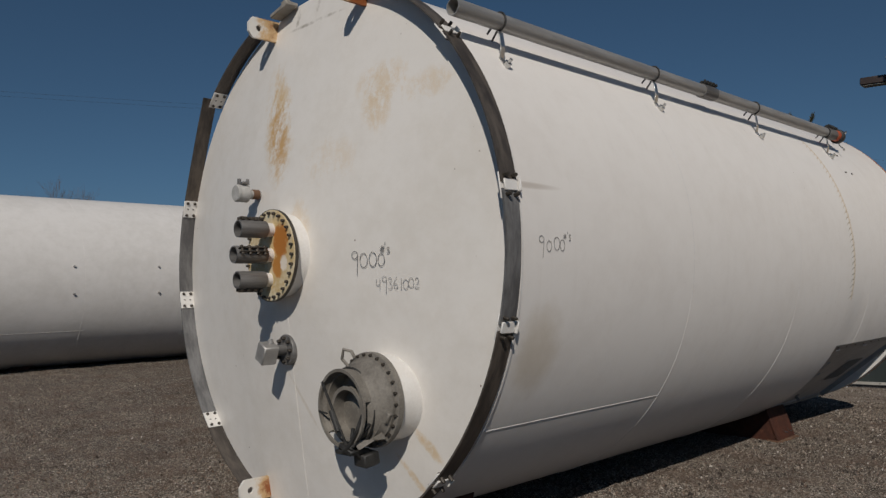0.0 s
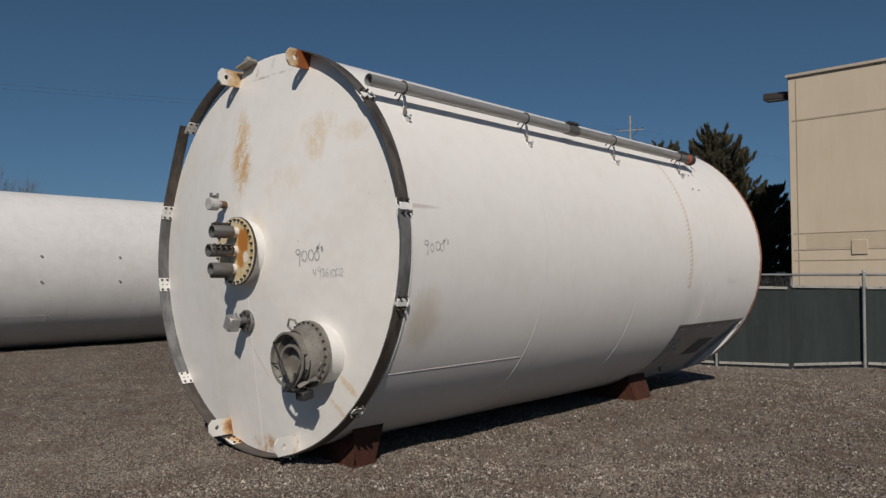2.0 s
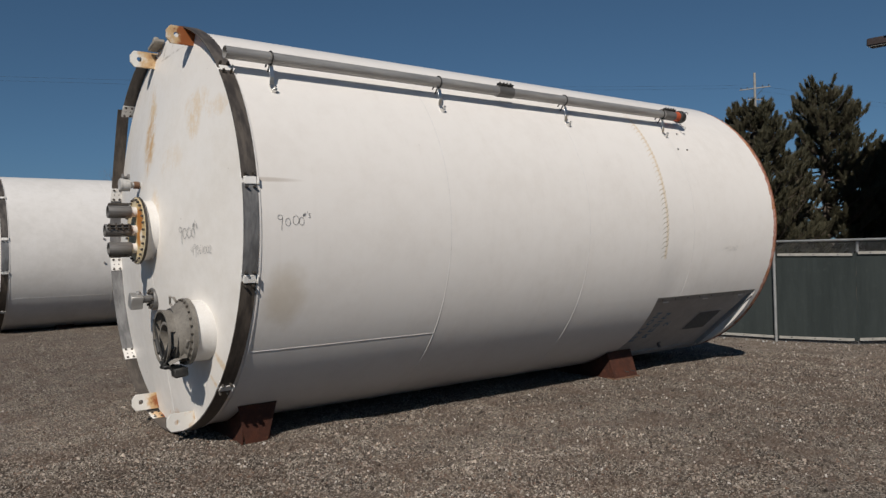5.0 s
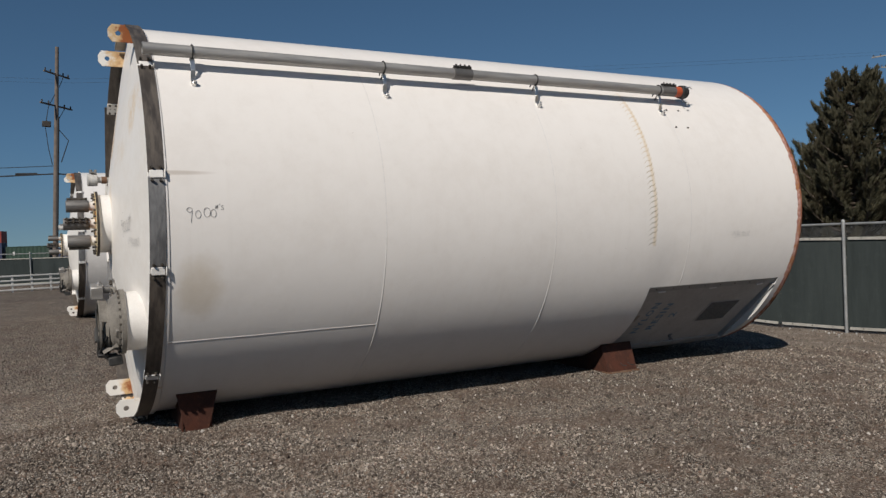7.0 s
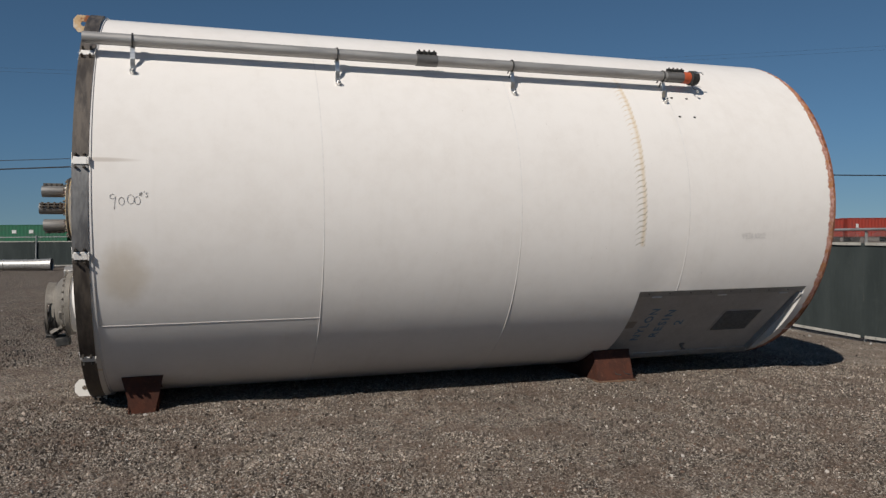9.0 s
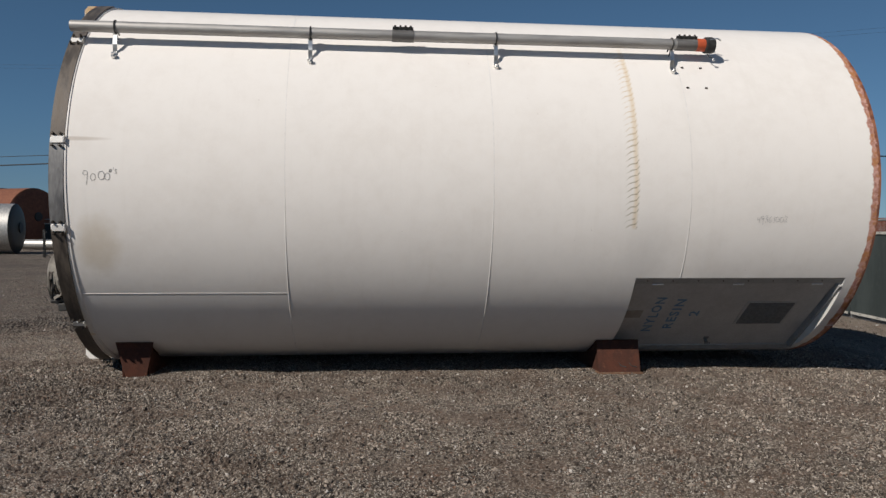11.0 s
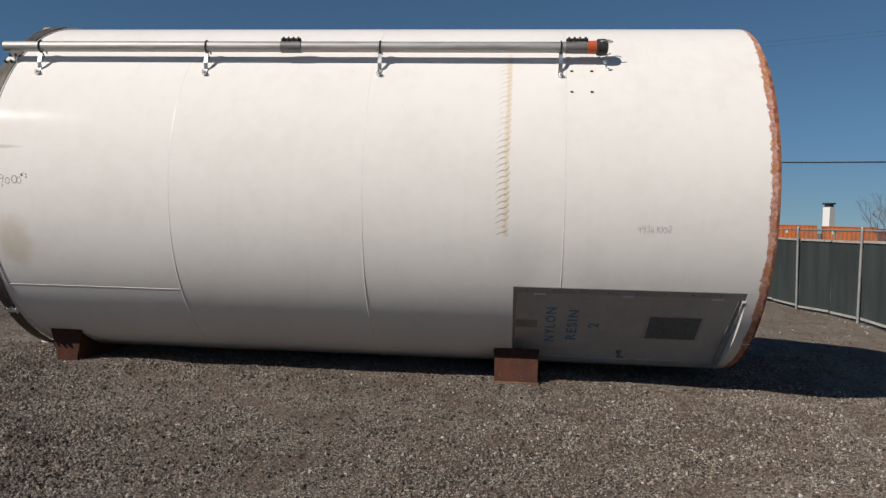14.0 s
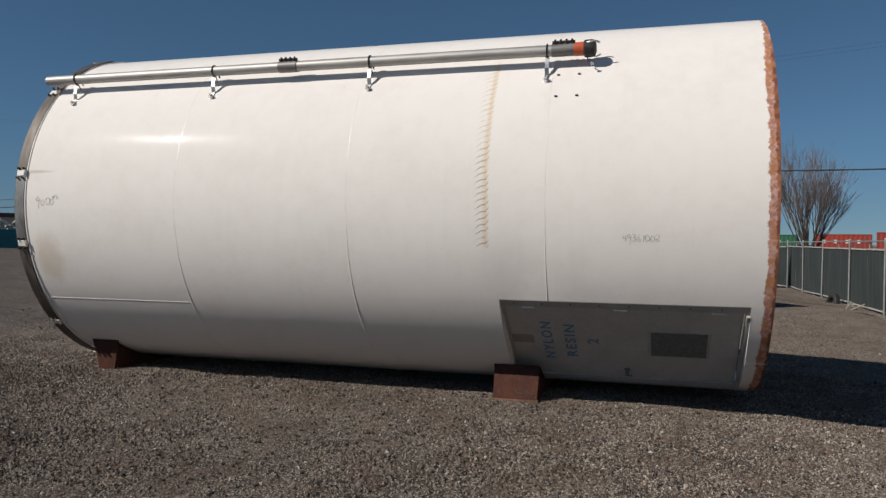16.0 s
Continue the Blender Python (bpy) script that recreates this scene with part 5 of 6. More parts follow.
FRONT_POSTS = [-43.0, -37.0, -31.5, -26.0, -21.0, -16.8, -12.93, -8.85, -5.56, -2.58, 0.4, 3.4, 6.4]
BACK_POSTS = [-40.0, -34.2, -28.6, -23.5, -18.9, -14.63, -10.68, -7.05, -3.97, -1.1, 1.9, 4.9]
lean = math.hypot(1.0, 0.029)
stations = sorted([((x + 43.0) * lean, True) for x in FRONT_POSTS] + [((x + 43.0) * lean, False) for x in BACK_POSTS])
fence_line((-43.0, fence_y(-43.0)), (6.4, fence_y(6.4)), stations, "galvanised chain-link fence hung with dark green windscreen", (26.0, 45.0))
fence_line((-41.5, -28.0), (-41.5, 16.7), [(2.98 * i, True) for i in range(16)], "distant chain-link fence hung with dark green windscreen", None)


# ---- the cream warehouse behind the fence ----
def warehouse():
    x0, y0, top, wide, deep = -7.19, 25.86, 8.30, 46.0, 24.0
    h = thing("warehouse", (x0, y0, 0.0), "cream tilt-up concrete warehouse with a flat parapet", "building")
    part("wall", Build().box((wide / 2, 0.15, top / 2), (wide, 0.30, top), None, 0.02), M_WALL, h, "cream painted concrete front")
    part("wall", Build().box((0.15, deep / 2 + 0.31, top / 2), (0.30, deep, top), None, 0.02), M_WALL, h)
    part("wall", Build().box((wide - 0.15, deep / 2 + 0.31, top / 2), (0.30, deep, top), None, 0.02), M_WALL, h)
    part("roof", Build().box((wide / 2, deep / 2, top - 0.6), (wide - 0.62, deep - 0.6, 0.2)), M_COPING, h)
    part("coping", Build().box((wide / 2 - 0.02, 0.13, top + 0.05), (wide + 0.1, 0.42, 0.11), None, 0.015), M_COPING, h, "metal parapet coping")
    for z, t in ((6.82, 0.05), (3.02, 0.03), (2.47, 0.03), (2.12, 0.03)):
        part("reveal", Build().box((wide / 2 + 0.05, -0.002, z), (wide - 0.12, 0.02, t)), M_GROOVE, h, "recessed facade joint")
    part("reveal", Build().box((0.25, -0.003, top / 2), (0.03, 0.02, top - 0.05)), M_GROOVE, h)
    part("band", Build().box((wide / 2 + 0.24, -0.0005, 2.745), (wide - 0.52, 0.012, 0.46)), M_WALL_BAND, h, "tan painted band")
    part("wall_plate", Build().box((2.08, -0.02, 2.52), (0.46, 0.05, 0.46), None, 0.01), M_WALL_BAND, h, "square tan wall plate")
    lamp = thing("wall_lamp", (x0 + 0.03, y0 + 0.55, 7.83), "dark bronze shoebox floodlight on the warehouse corner", "lamp")
    part("arm", Build().box((-0.12, 0, 0.04), (0.30, 0.14, 0.20), None, 0.02), M_LAMP, lamp)
    part("lamp_head", Build().box((-0.60, 0, 0.02), (0.76, 0.44, 0.24), Matrix.Rotation(0.04, 3, "Y"), 0.03), M_LAMP, lamp)
    part("lens", Build().box((-0.62, 0, -0.108), (0.66, 0.36, 0.02), Matrix.Rotation(0.04, 3, "Y")), M_HEM, lamp)


warehouse()


# ---- trees ----
def pine(place, high, wide, seed, label):
    """Pine whose boughs fork into upswept shoots, each a plump brush of needles."""
    rnd = random.Random(seed)
    tree = thing("pine_tree", place, label, "tree", "pines behind the fence")
    lean = Vector((rnd.uniform(-0.02, 0.02), rnd.uniform(-0.02, 0.02), 1))
    wood, leaf = Build(), Build()
    wood.tube([lean * (high * 0.97 * i / 8) for i in range(9)], [0.17 * (1 - i / 8.6) * high / 8 + 0.012 for i in range(9)], 8)

    def brush(p, way, length, plump):
        """Needles that stand out all along a shoot and close over its tip."""
        side = way.orthogonal().normalized()
        up = way.cross(side)
        n = int(length * 150) + 16
        for i in range(n):
            f = (i + rnd.random()) / n
            a = rnd.uniform(0, 6.283)
            splay = (1.15 - 0.75 * f) * rnd.uniform(0.55, 1.1)
            w = (way + (side * math.cos(a) + up * math.sin(a)) * splay).normalized()
            root = p + way * length * f
            tip = root + w * plump * rnd.uniform(0.75, 1.2)
            e = w.orthogonal().normalized() * 0.0145
            leaf.add([root - e, root + e, tip], [(0, 1, 2)])

    z = 0.08 * high
    while z < high * 0.93:
        t = z / high
        reach = wide / 2 * (0.45 + 0.55 * min(1.0, t / 0.25)) * (1 - t) ** 0.68 + 0.10
        for i in range(rnd.choice((5, 6, 7))):
            a = rnd.uniform(0, 6.283)
            length = reach * rnd.choice((rnd.uniform(0.5, 0.9), rnd.uniform(0.85, 1.02)))
            flat = Vector((math.cos(a), math.sin(a), 0))
            rise = rnd.uniform(0.10, 0.34) + 0.28 * t
            pts = []
            for k in range(6):
                f = k / 5
                pts.append(lean * z + flat * length * f * (1 - 0.08 * f) + Vector((0, 0, length * (rise * f * f + 0.02 * f) - 0.06 * length * math.sin(3.1 * f))))
            wood.tube(pts, [0.035 * (1 - 0.85 * k / 5) * (0.4 + length / 3) for k in range(6)], 5, False)
            shoots = int(5 + length * 6.0)
            for k in range(shoots):
                f = 0.30 + 0.70 * (k + rnd.random()) / shoots
                j = min(4, int(f * 5))
                p = pts[j].lerp(pts[j + 1], f * 5 - j)
                along = (pts[j + 1] - pts[j]).normalized()
                across = along.cross(Vector((0, 0, 1))).normalized() * rnd.uniform(-1, 1)
                way = (along * 0.5 + across * 0.75 + Vector((0, 0, rnd.uniform(0.25, 0.95)))).normalized()
                shoot = rnd.uniform(0.14, 0.40) * (0.6 + 0.25 * length)
                wood.tube([p, p + way * shoot], [0.010, 0.004], 3, False)
                brush(p + way * shoot * 0.25, way, shoot * 0.8, rnd.uniform(0.12, 0.18))
            tip = ((pts[-1] - pts[-2]).normalized() * 0.6 + Vector((0, 0, 0.7))).normalized()
            brush(pts[-1] - tip * 0.12, tip, rnd.uniform(0.22, 0.42), 0.13)
        z += high * rnd.uniform(0.018, 0.026)
    for i in range(7):
        a = rnd.uniform(0, 6.283)
        way = Vector((math.cos(a) * 0.35, math.sin(a) * 0.35, 1)).normalized() if i else Vector((0, 0, 1))
        brush(lean * (high * (0.90 + 0.012 * (i % 3))), way, high * (0.085 if i == 0 else rnd.uniform(0.03, 0.065)), 0.14)
    part("trunk", wood, M_BARK, tree, fix=False)
    part("crown", leaf, M_NEEDLE, tree, "dark olive-green needle crown", smooth=0, fix=False)
    return tree


def bare_tree(place, high, spread, seed, label, stems=15, depth=5, fork=0.20):
    """Leafless vase-shaped tree of many forking stems."""
    rnd = random.Random(seed)
    tree = thing("bare_tree", place, label, "tree", "leafless trees")
    thick, thin = Build(), Build()

    def grow(p, way, length, r, level):
        pts = [p]
        d = way.copy()
        n = 4 if level <= 2 else 2
        for i in range(n):
            d = (d + Vector((rnd.uniform(-1, 1), rnd.uniform(-1, 1), rnd.uniform(-0.2, 0.7))) * 0.06).normalized()
            pts.append(pts[-1] + d * length / n)
        (thick if level <= 2 else thin).tube(pts, [r * (1 - 0.5 * i / n) for i in range(n + 1)], 5 if level <= 1 else 3, False)
        if level >= depth:
            return
        for i in range(rnd.choice((2, 3, 3)) + (1 if level == depth - 1 else 0)):
            j = rnd.choice((2, 3, 4, 4)) * n // 4
            turn = Vector((rnd.uniform(-1, 1), rnd.uniform(-1, 1), rnd.uniform(-0.15, 0.5)))
            grow(pts[j], (d + turn * fork).normalized(), length * rnd.uniform(0.60, 0.84), max(r * 0.55, 0.0045), level + 1)

    for i in range(stems):
        a = 2 * math.pi * (i + rnd.random() * 0.7) / stems
        tilt = rnd.uniform(0.05, 1.0) * spread
        way = Vector((math.cos(a) * tilt, math.sin(a) * tilt, 1)).normalized()
        grow(Vector((math.cos(a) * 0.15, math.sin(a) * 0.15, -0.1)), way, high * rnd.uniform(0.28, 0.40), high * 0.0105, 0)
    part("trunk", thick, M_BARK, tree, fix=False)
    part("crown", thin, M_TWIG, tree, "fine grey-brown twigs", fix=False)
    return tree


pine((-11.75, 30.75, 0), 7.95, 7.2, 11, "tall dark green pine with upswept boughs")
pine((-12.15, 26.2, 0), 6.65, 6.6, 23, "rounded dark green pine beside a taller one")
pine((-9.9, 31.6, 0), 5.4, 4.6, 37, "small dark green pine near the warehouse")
pine((-16.8, 31.5, 0), 5.2, 4.6, 51, "low dark green pine at the end of the row")
bare_tree((-75.0, 23.5, 0), 9.1, 0.66, 5, "leafless vase-shaped tree behind the far fence", 19, 6, 0.30)
small_tree = bare_tree((-88.3, -24.0, 0), 5.2, 0.62, 8, "small leafless tree far beyond the fence", 8, 5, 0.46)
for x, y, s, r in ((-92, -45, 0.95, 130), (-72.6, 44.8, 1.12, 200), (-71.0, 47.6, 0.98, 310), (-110, 43, 0.78, 80), (-60, 66, 0.86, 20)):
    copy_thing(small_tree, pose(x, y, 0, 0, 0, r)).scale = (s, s, s)


# ---- utility poles and wires ----
def utility_pole(place, high, label, arms, rz=0.0, wood=None):
    u = thing("utility_pole", place, label, "utility pole", "timber poles", rz=rz)
    part("pole", Build().tube([(0, 0, -0.3), (0, 0, high * 0.5), (0, 0, high)], [0.17, 0.145, 0.11], 12), wood or M_POLE, u)
    for z, wide, turn in arms:
        m = Matrix.Rotation(radians(turn), 3, "Z")
        arm = part("cross_arm", Build().box((0, 0.0, z), (wide, 0.09, 0.10), m, 0.01), wood or M_POLE, u)
        part("brace", Build().tube([m @ Vector((wide * 0.30, 0.08, z)), (0, 0.14, z - 0.8)], 0.02, 6), M_BOLT, arm)
        for s in (-0.45, -0.25, 0.25, 0.45):
            part("insulator", Build().lathe([(0.0, 0.05), (0.03, 0.06), (0.055, 0.12), (0.035, 0.16), (0.05, 0.20), (0.0, 0.23)], m @ Vector((wide * s, 0, 0)) + Vector((0, 0, z)), 8, "z"), M_BOLT, arm)
    return u


pole = utility_pole((-50.0, 2.95, 0), 14.7, "tall weathered timber utility pole with crossarms", [(12.95, 2.2, 139), (10.95, 2.6, 136)])
pole.matrix_world = pose(-50.0, 2.95, 0, -2.5, 0, 0)
drop = Build().tube([(0.1, 0.0, 11.9), (-0.1, -0.45, 10.9), (-0.12, -0.62, 9.6), (-0.05, -0.42, 8.2), (0.05, -0.2, 7.2)], 0.022, 6)
drop.tube([(0.1, 0.0, 9.6), (0.15, 0.7, 8.8), (0.1, 0.3, 7.4)], 0.03, 6)
part("service_drop", drop, M_WIRE, pole)
part("conduit", Build().tube([(0.20, 0.10, 0.0), (0.20, 0.10, 10.2)], 0.07, 8), M_WIRE, pole, "dark cable conduit")
part("fuse_box", Build().box((0.1, -0.55, 9.75), (0.3, 0.5, 0.35), None, 0.03), M_BOLT, pole)
utility_pole((-37.1, 69.5, 0), 18.2, "far timber utility pole with a wide crossarm", [(16.7, 2.8, 20), (15.6, 1.6, 65), (14.0, 1.6, 20)], 0.0, M_POLE_PALE)
utility_pole((-36.4, -34.5, 0), 8.9, "timber utility pole at the yard's edge", [(7.0, 3.4, 45), (5.6, 3.2, 45)])


def cable(points, r, label, sag=0.4):
    b = Build()
    line = []
    for p, q in zip(points, points[1:]):
        for i in range(12):
            s = i / 12
            c = Vector(p).lerp(Vector(q), s)
            c.z -= 4 * sag * s * (1 - s)
            line.append(c)
    line.append(Vector(points[-1]))
    b.tube(line, r, 5, False)
    return tagged(part("overhead_cable", b, M_WIRE), label, "cable", "overhead cables")


cable([(-52, -70, 3.6), (-50, 3.15, 6.65), (-43.5, 40.0, 6.3), (-37.6, 69, 6.4), (-28, 130, 7.0)], 0.045, "thick black overhead telephone cable")
cable([(-52, -70, 4.4), (-50, 3.15, 7.15)], 0.022, "thin black overhead wire")
cable([(-52, -70, 12.4), (-50.6, 3.15, 12.5), (-38.4, 69, 16.9), (-28, 130, 17.0)], 0.005, "high thin power line")
cable([(-51, -70, 12.4), (-49.4, 3.15, 12.5), (-36.8, 69, 16.9), (-27, 130, 17.0)], 0.005, "high thin power line")
part("splice_case", Build().tube([(-50.1, 1.0, 6.60), (-50.1, 2.2, 6.63)], 0.08, 8), M_WIRE).parent = None
tagged(bpy.data.objects["splice_case"], "black splice case hanging on the telephone cable", "splice case")


# ---- a freight train of containers on the far line ----
COLOURS = {"green": (0.020, 0.115, 0.060), "red": (0.30, 0.040, 0.025), "orange": (0.52, 0.135, 0.025), "navy": (0.030, 0.040, 0.085), "brown": (0.17, 0.055, 0.035), "dull": (0.030, 0.060, 0.042)}
PAINT = {k: container_paint("container_" + k, c) for k, c in COLOURS.items()}
M_MARK = simple("white_lettering", (0.62, 0.62, 0.60), (0.5, 0.5, 0.48), 3, 0.7)
RAIL_A, RAIL_B = Vector((-142.0, -70.0, 0)), Vector((-88.0, 134.0, 0))
RAIL = (RAIL_B - RAIL_A).normalized()
RAIL_TURN = math.degrees(math.atan2(RAIL.y, RAIL.x))


def box_mesh(long, high):
    """Ribbed container: end posts, rails and folded side sheets."""
    b = Build()
    n = int(long / 0.56)
    for s in (-1, 1):
        pts = []
        for i in range(n * 2 + 1):
            x = -long / 2 + 0.12 + (long - 0.24) * i / (n * 2)
            y = s * (1.20 - (0.05 if i % 2 else 0.0))
            pts += [(x, y, 0.15), (x, y, high - 0.12)]
        b.add(pts, [(2 * i, 2 * i + 2, 2 * i + 3, 2 * i + 1) for i in range(n * 2)])
    b.box((0, 0, high - 0.06), (long, 2.44, 0.12)).box((0, 0, 0.075), (long, 2.44, 0.15))
    for s in (-1, 1):
        b.box((s * (long / 2 - 0.08), 0, high / 2), (0.16, 2.44, high - 0.26))
    return b.mesh("container", smooth=0)


MESHES = {}


def container(along, z, colour, long=12.2, high=2.6, marks=0, text=""):
    key = (colour, long, high)
    if key not in MESHES:
        MESHES[key] = box_mesh(long, high)
        MESHES[key].materials.append(PAINT[colour])
    p = RAIL_A + RAIL * along
    c = thing("freight_container", (p.x, p.y, z), text or colour.replace("dull", "dark green") + " ribbed steel freight container on the rail line", "container", "freight containers", rz=RAIL_TURN)
    part("box", MESHES[key], PAINT[colour], c)
    for i in range(marks):
        part("lettering", Build().box((long * (-0.32 + 0.2 * i), -1.225, high * 0.58), (0.05 * long, 0.02, 0.20 * high)), M_MARK, c, "white lettering shown as plain bars")
    return c


def rail_at(azimuth, eye=(3.5, 6.5)):
    """How far along the rail line a bearing (degrees left of +y) meets it."""
    a = radians(azimuth)
    d = Vector((-math.sin(a), math.cos(a), 0))
    e = Vector((*eye, 0)) - RAIL_A
    # e + s d = k RAIL
    det = d.x * -RAIL.y + d.y * RAIL.x
    s = (-e.x * -RAIL.y - e.y * RAIL.x) / det
    return (e + d * s).dot(RAIL)


EYES = {"a": (3.62, 4.39), "b": (3.51, 3.55), "c": (3.29, 2.76), "d": (3.58, 10.0), "e": (3.72, 9.3), "f": (4.0, 7.4)}
# bearing from, bearing to, seen from, floor, top, colour, letters
ROW = [(109.0, 103.8, "a", 1.1, 3.7, "brown", 0), (103.6, 98.6, "a", 1.1, 3.7, "green", 4), (98.0, 96.4, "b", 0.6, 3.2, "green", 1), (96.2, 93.0, "b", 0.8, 3.4, "navy", 1), (92.5, 89.9, "c", 0.4, 2.8, "dull", 1), (89.6, 86.2, "c", 0.4, 2.4, "navy", 0),
       (86.0, 80.9, "d", 0.5, 2.9, "green", 4), (79.9, 76.4, "d", 0.5, 3.0, "red", 4), (75.9, 72.7, "e", 0.7, 3.3, "red", 0), (72.3, 69.2, "e", 0.4, 2.7, "orange", 2), (68.9, 65.6, "e", 0.4, 2.6, "orange", 1), (64.9, 62.6, "f", 0.4, 2.4, "brown", 0),
       (62.3, 60.2, "f", 0.4, 2.5, "dull", 4), (59.9, 57.0, "f", 0.5, 2.6, "brown", 0), (56.6, 53.0, "f", 0.6, 2.9, "brown", 0), (52.6, 49.2, "f", 0.9, 3.6, "red", 1), (47.2, 44.2, "a", 0.9, 3.9, "red", 1), (44.0, 40.9, "a", 0.9, 4.0, "red", 1), (40.2, 37.4, "b", 0.7, 3.6, "red", 0), (37.0, 34.0, "b", 0.8, 3.5, "brown", 0)]
for az0, az1, eye, z, top, colour, marks in ROW:
    k0, k1 = rail_at(az0, EYES[eye]), rail_at(az1, EYES[eye])
    k, long = (k0 + k1) / 2, round(k1 - k0 - 0.15, 1)
    container(k, z, colour, long, round(top - z, 2), marks)
    if colour == "navy" and marks:
        container(k, top + 0.02, "red", long, 1.7)
    if az0 == 98.0:
        container(k, top + 0.02, "red", long, 1.38)
        container(k, top + 1.42, "green", long, 1.3, 1)
    bogie = RAIL_A + RAIL * k
    flat = thing("flat_wagon", (bogie.x, bogie.y, 0), "dark rail flat wagon carrying a container", "rail wagon", "rail wagons", rz=RAIL_TURN)
    part("deck", Build().box((0, 0, z - 0.09), (long, 2.5, 0.16), None, 0.02), M_BOLT, flat)
    for s in (-0.34, 0.34):
        part("bogie", Build().box((s * long, 0, z / 2 - 0.08), (1.6, 2.2, z - 0.02), None, 0.05), M_BOLT, flat)
tower = thing("roof_stack", (-152.4, 71.0, 0), "white metal stack with a dark cap beyond the railway", "stack")
part("shaft", Build().box((0, 0, 3.4), (1.6, 1.6, 6.8), Matrix.Rotation(0.5, 3, "Z"), 0.05), M_WHITE, tower)
part("cap", Build().box((0, 0, 7.1), (1.2, 1.2, 0.6), Matrix.Rotation(0.5, 3, "Z"), 0.05).box((0, 0, 7.5), (1.9, 1.9, 0.3), Matrix.Rotation(0.5, 3, "Z"), 0.1), M_BOLT, tower)


# ---- things stored about the yard ----
def rail_barrier(p0, p1):
    d = Vector((p1[0] - p0[0], p1[1] - p0[1], 0))
    n = d.length
    f = thing("white_barrier", (*p0, 0), "low white metal rail barrier standing on gravel", "barrier", rz=math.degrees(math.atan2(d.y, d.x)))
    for i in range(5):
        part("post", Build().box((n * i / 4, 0, 0.36), (0.08, 0.08, 0.76), None, 0.01), M_BARRIER, f)
    for z in (0.10, 0.30, 0.50, 0.70):
        part("rail", Build().box((n / 2, -0.06, z), (n + 0.1, 0.04, 0.065), None, 0.01), M_BARRIER, f)


rail_barrier((-33.9, 0.5), (-34.7, 3.46))
duct = thing("silver_duct", (-37.5, -2.7, 0.0), "bright metal duct lying on gravel with a flared end", "duct", rz=-98)
b = Build()
prof = []
for i in range(7):
    prof += [(0.255, 1.3 * i + 0.9), (0.255, 1.3 * i + 2.15), (0.27, 1.3 * i + 2.16), (0.27, 1.3 * i + 2.19)]
b.lathe([(0.30, 0.0), (0.29, 0.06)] + [(0.255, 0.88)] + prof, (0, 0, 0.30), 24, "x")
part("duct_body", b, M_SHEET, duct)
part("end_plug", Build().lathe([(0.0, 0.05), (0.29, 0.05)], (0, 0, 0.30), 24, "x"), M_BLACK, duct)


def lying_tank(place, rz, r, long, body, end, label, strap):
    t = thing("storage_tank", place, label, "tank", rz=rz)
    part("tank_body", Build().lathe([(r, 0.12), (r, long), (r * 0.7, long + 0.25), (0, long + 0.3)], (0, 0, r), 40, "x"), body, t)
    part("tank_end", Build().lathe([(0, 0.0), (r * 0.6, 0.02), (r * 0.92, 0.06), (r, 0.12)], (0, 0, r), 40, "x"), end, t)
    part("manhole", Build().lathe([(0, -0.05), (0.24, -0.05), (0.26, 0.0), (0.26, 0.08)], (0, -0.15, r * 1.05), 20, "x"), M_BLACK, t)
    for x in strap:
        part("strap", Build().lathe([(r + 0.004, x), (r + 0.03, x), (r + 0.03, x + 0.12), (r + 0.004, x + 0.12)], (0, 0, r), 40, "x", closed=True), M_BLACK, t)
    return t


# steel tank's end uses the dark bolt colour to paint in its shade
lying_tank((-33.25, -10.3, 0), -84, 1.18, 6.5, M_SHEET, M_BOLT, "polished steel tank lying on gravel", ())
lying_tank((-41.0, -12.8, 0), -118, 1.72, 9.0, M_TANK_RUST, M_TANK_RUST, "rust-brown tank lying behind a steel one", (2.6, 5.6))
rack = thing("steel_rack", (-29.3, -7.55, 0), "small black steel frame standing before the tanks", "rack", rz=28)
for x in (-0.27, 0.27):
    part("post", Build().box((x, 0, 0.60), (0.05, 0.05, 1.20), None, 0.006), M_BLACK, rack)
for z in (0.12, 1.08):
    part("rail", Build().box((0, 0.052, z), (0.80, 0.05, 0.05), None, 0.006), M_BLACK, rack)
bin_box = thing("waste_skip", (-66.2, -61.6, 0), "teal steel waste skip standing in the yard", "skip", rz=136)
M_TEAL = container_paint("teal_paint", (0.025, 0.17, 0.20))
part("skip_body", Build().prism([(-3.4, -1.2, 0.15), (3.4, -1.2, 0.15), (3.4, -1.2, 2.3), (-3.4, -1.2, 2.3)], (0, 2.4, 0)), M_TEAL, bin_box)
for i in range(7):
    part("rib", Build().box((-3.2 + 1.07 * i, -1.24, 1.25), (0.12, 0.08, 2.1)), M_TEAL, bin_box)
heap = thing("scrap_heap", (-68.6, -64.1, 0), "pale scrap heaped behind the skip", "scrap", rz=136)
b = Build()
rnd = random.Random(3)
for i in range(40):
    b.box((rnd.uniform(-3.5, 3.5), rnd.uniform(-0.8, 0.8), rnd.uniform(0.3, 3.3)), (rnd.uniform(0.3, 1.4), rnd.uniform(0.3, 0.9), rnd.uniform(0.2, 0.6)), Euler((rnd.random(), rnd.random(), rnd.random())).to_matrix(), 0.03)
tagged(part("scrap_pieces", b, M_HEM, heap), kind="stuff")
shed = thing("far_shed", (-92.0, -92.0, 0), "long low dark shed at the far side of the yard", "building", rz=45)
part("wall", Build().box((0, 0, 2.0), (60, 12, 4.0)), M_COPING, shed)
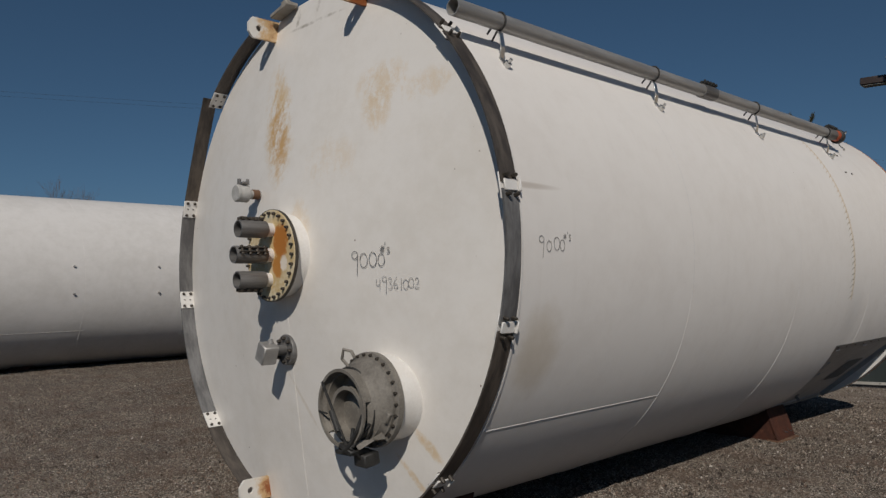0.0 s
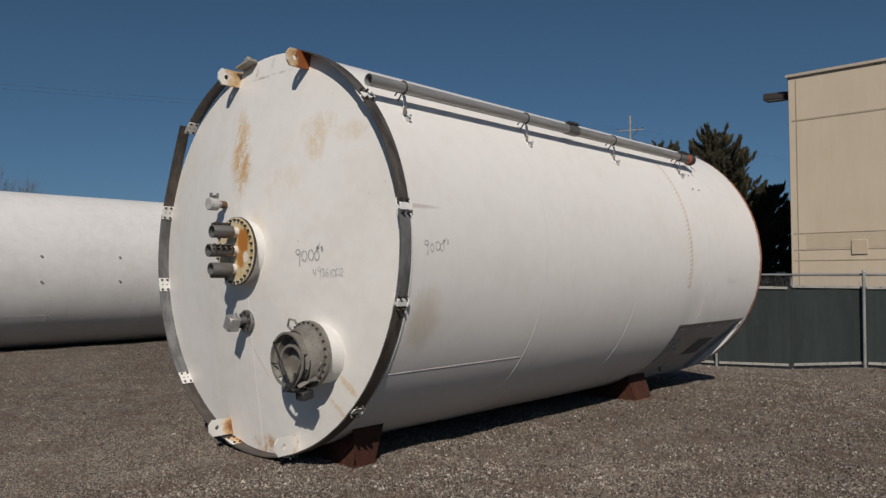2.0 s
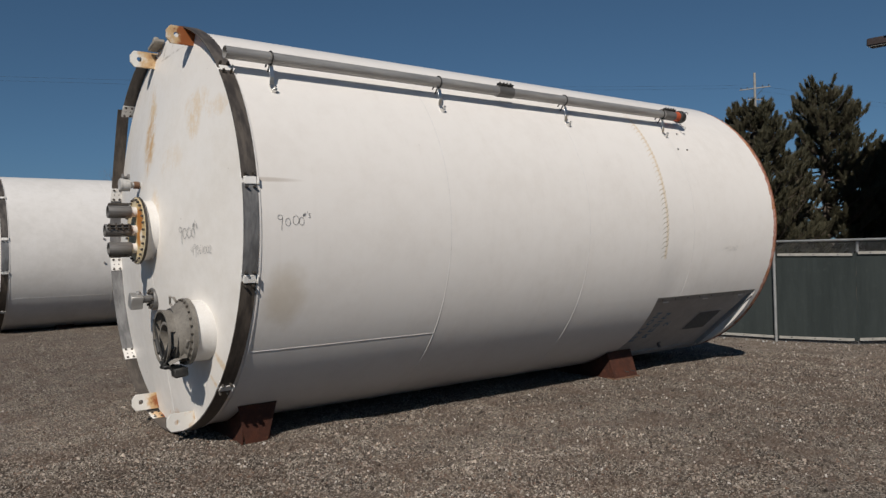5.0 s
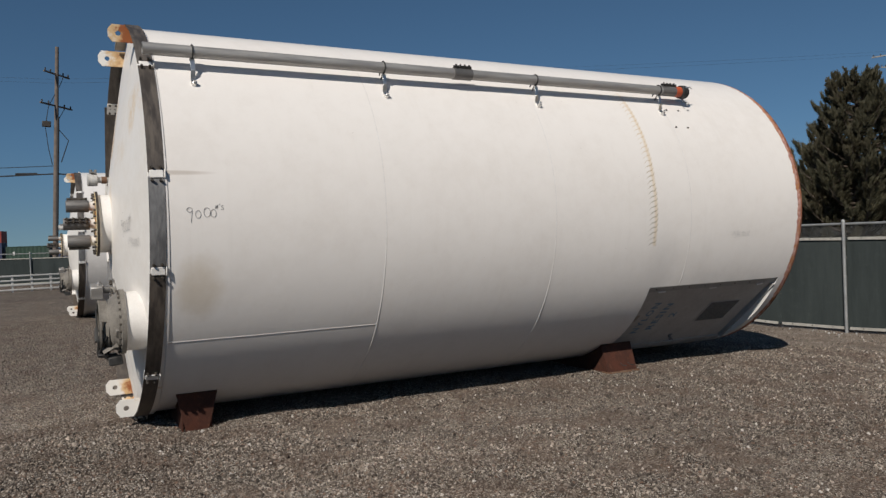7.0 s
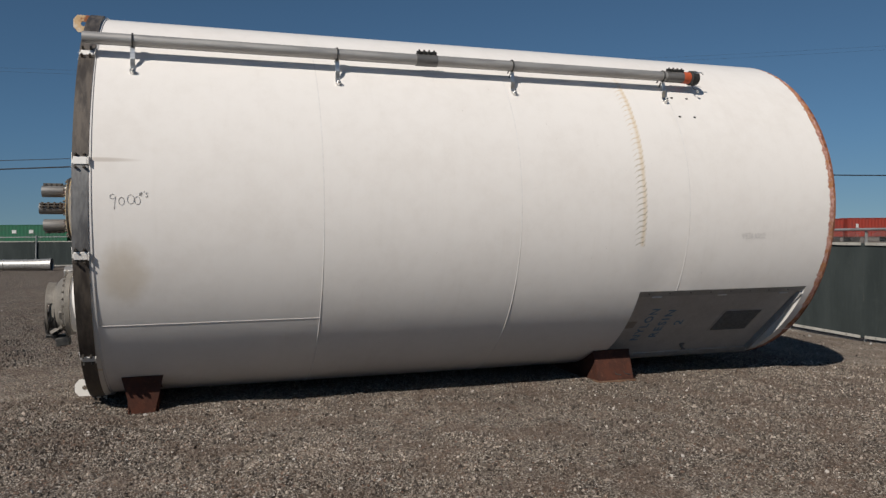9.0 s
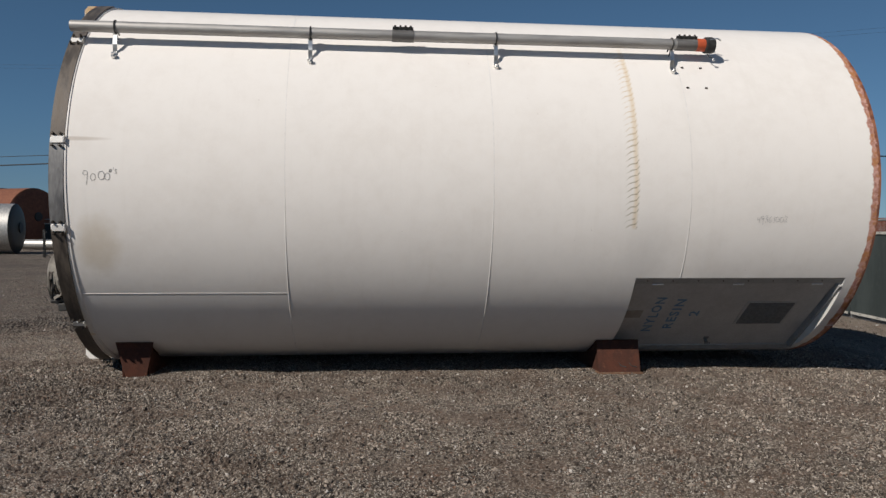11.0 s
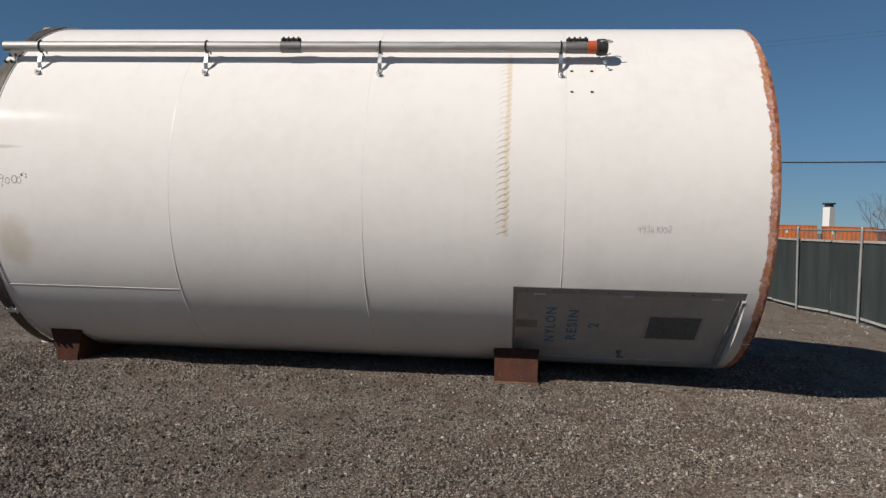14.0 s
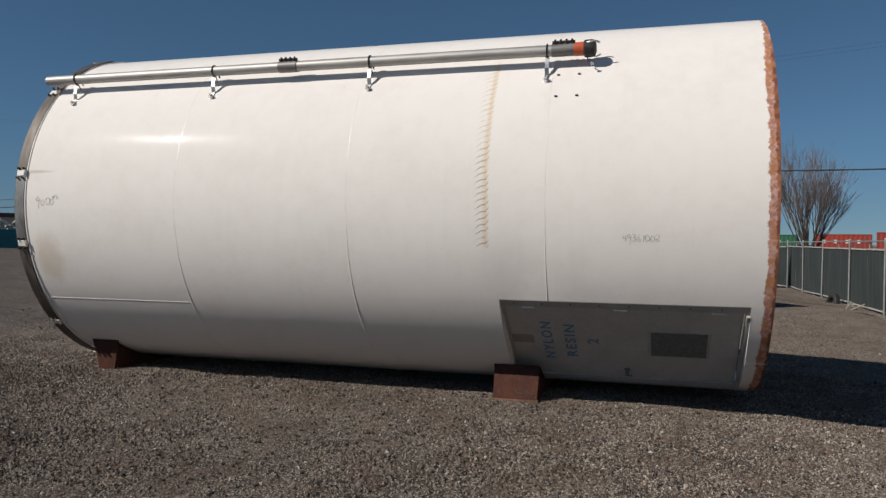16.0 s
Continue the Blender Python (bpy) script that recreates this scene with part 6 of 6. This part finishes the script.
part("roof", Build().box((0, 0, 4.2), (61, 13, 0.5), None, 0.05), M_LAMP, shed)

def old_tyre(x, y):
    z = ground_height(x, y)
    t = thing("old_tyre", (x, y, z), "worn black tyre half buried at the foot of the fence", "tyre", rz=15)
    m = [(0.20, -0.09), (0.24, -0.11), (0.32, -0.105), (0.355, -0.075), (0.36, 0.0), (0.355, 0.075), (0.32, 0.105), (0.24, 0.11), (0.20, 0.09)]
    body = part("tyre_body", Build().lathe(m, (0, 0, 0.02), 32, "y", closed=True), M_BLACK, t)
    body.rotation_euler = (radians(-14), 0, 0)
    return t


old_tyre(-27.0, 16.10)
rubble = thing("broken_timber", (-23.2, 15.95, ground_height(-23.2, 15.95)), "pale broken timber pieces lying by the fence", "timber")
rnd = random.Random(12)
for i in range(4):
    part("timber_piece", Build().box((rnd.uniform(-0.5, 0.5), rnd.uniform(-0.25, 0.2), 0.06 + 0.03 * i), (rnd.uniform(0.4, 0.8), 0.045, 0.035), Euler((rnd.uniform(-0.2, 0.2), rnd.uniform(-0.5, 0.5), rnd.uniform(0, 3.1))).to_matrix(), 0.006), M_TAPE, rubble)
# larger stones and scraps along the fence's foot
rnd = random.Random(77)
scraps = Build()
for i in range(70):
    x = -rnd.uniform(3.0, 24.0)
    y = fence_y(x) - 0.12 - abs(rnd.gauss(0, 0.35))
    s = rnd.uniform(0.012, 0.034)
    q = Euler((rnd.uniform(0, 6), rnd.uniform(0, 6), rnd.uniform(0, 6))).to_matrix()
    scraps.box((x, y, ground_height(x, y) + s * 0.3), (s * rnd.uniform(1, 2), s, s * 0.7), q, s * 0.2)
tagged(part("fence_rubble", scraps, M_CHALK, smooth=0, fix=False), "pale stones and scraps along the fence foot", "stones", kind="stuff")

# ---- loose stones on the gravel ----
rnd = random.Random(42)
stones = Build()
base = [(1, 0, 0), (-1, 0, 0), (0, 1, 0), (0, -1, 0), (0, 0, 1), (0, 0, -1)]
tri = [(0, 2, 4), (2, 1, 4), (1, 3, 4), (3, 0, 4), (2, 0, 5), (1, 2, 5), (3, 1, 5), (0, 3, 5)]
SPREAD = [(-4.5, 1.6, -0.5, 12.6, 70000, 0.92, 0.006), (-16.0, -4.5, -3.0, 15.6, 13000, 1.0, 0.006), (-4.5, 4.0, 12.6, 15.6, 2200, 1.2, 0.0)]
spots = [(rnd.uniform(x0, x1), rnd.uniform(y0, y1), big, lift) for x0, x1, y0, y1, n, big, lift in SPREAD for i in range(n)]
for x, y, big, lift in spots:
    s = (0.0055 + 0.012 * rnd.random() ** 2.2) * big
    if rnd.random() < 0.012:
        s *= 1.5
    if rnd.random() > 0.25 + 0.75 * loose(x, y) or (-6.2 < x < -3.7 and 3.6 < y < 10.6):
        continue
    q = Euler((rnd.uniform(0, 6), rnd.uniform(0, 6), rnd.uniform(0, 6))).to_matrix()
    k = (s * rnd.uniform(0.8, 1.4), s * rnd.uniform(0.8, 1.2), s * rnd.uniform(0.5, 0.9))
    c = Vector((x, y, ground_height(x, y) + s * 0.45 + lift))
    stones.add([c + q @ Vector((p[0] * k[0], p[1] * k[1], p[2] * k[2])) for p in base], tri)
tagged(part("loose_stones", stones, M_PEBBLE, smooth=0, fix=False), "loose grey and tan crushed stones", "stones", kind="stuff")
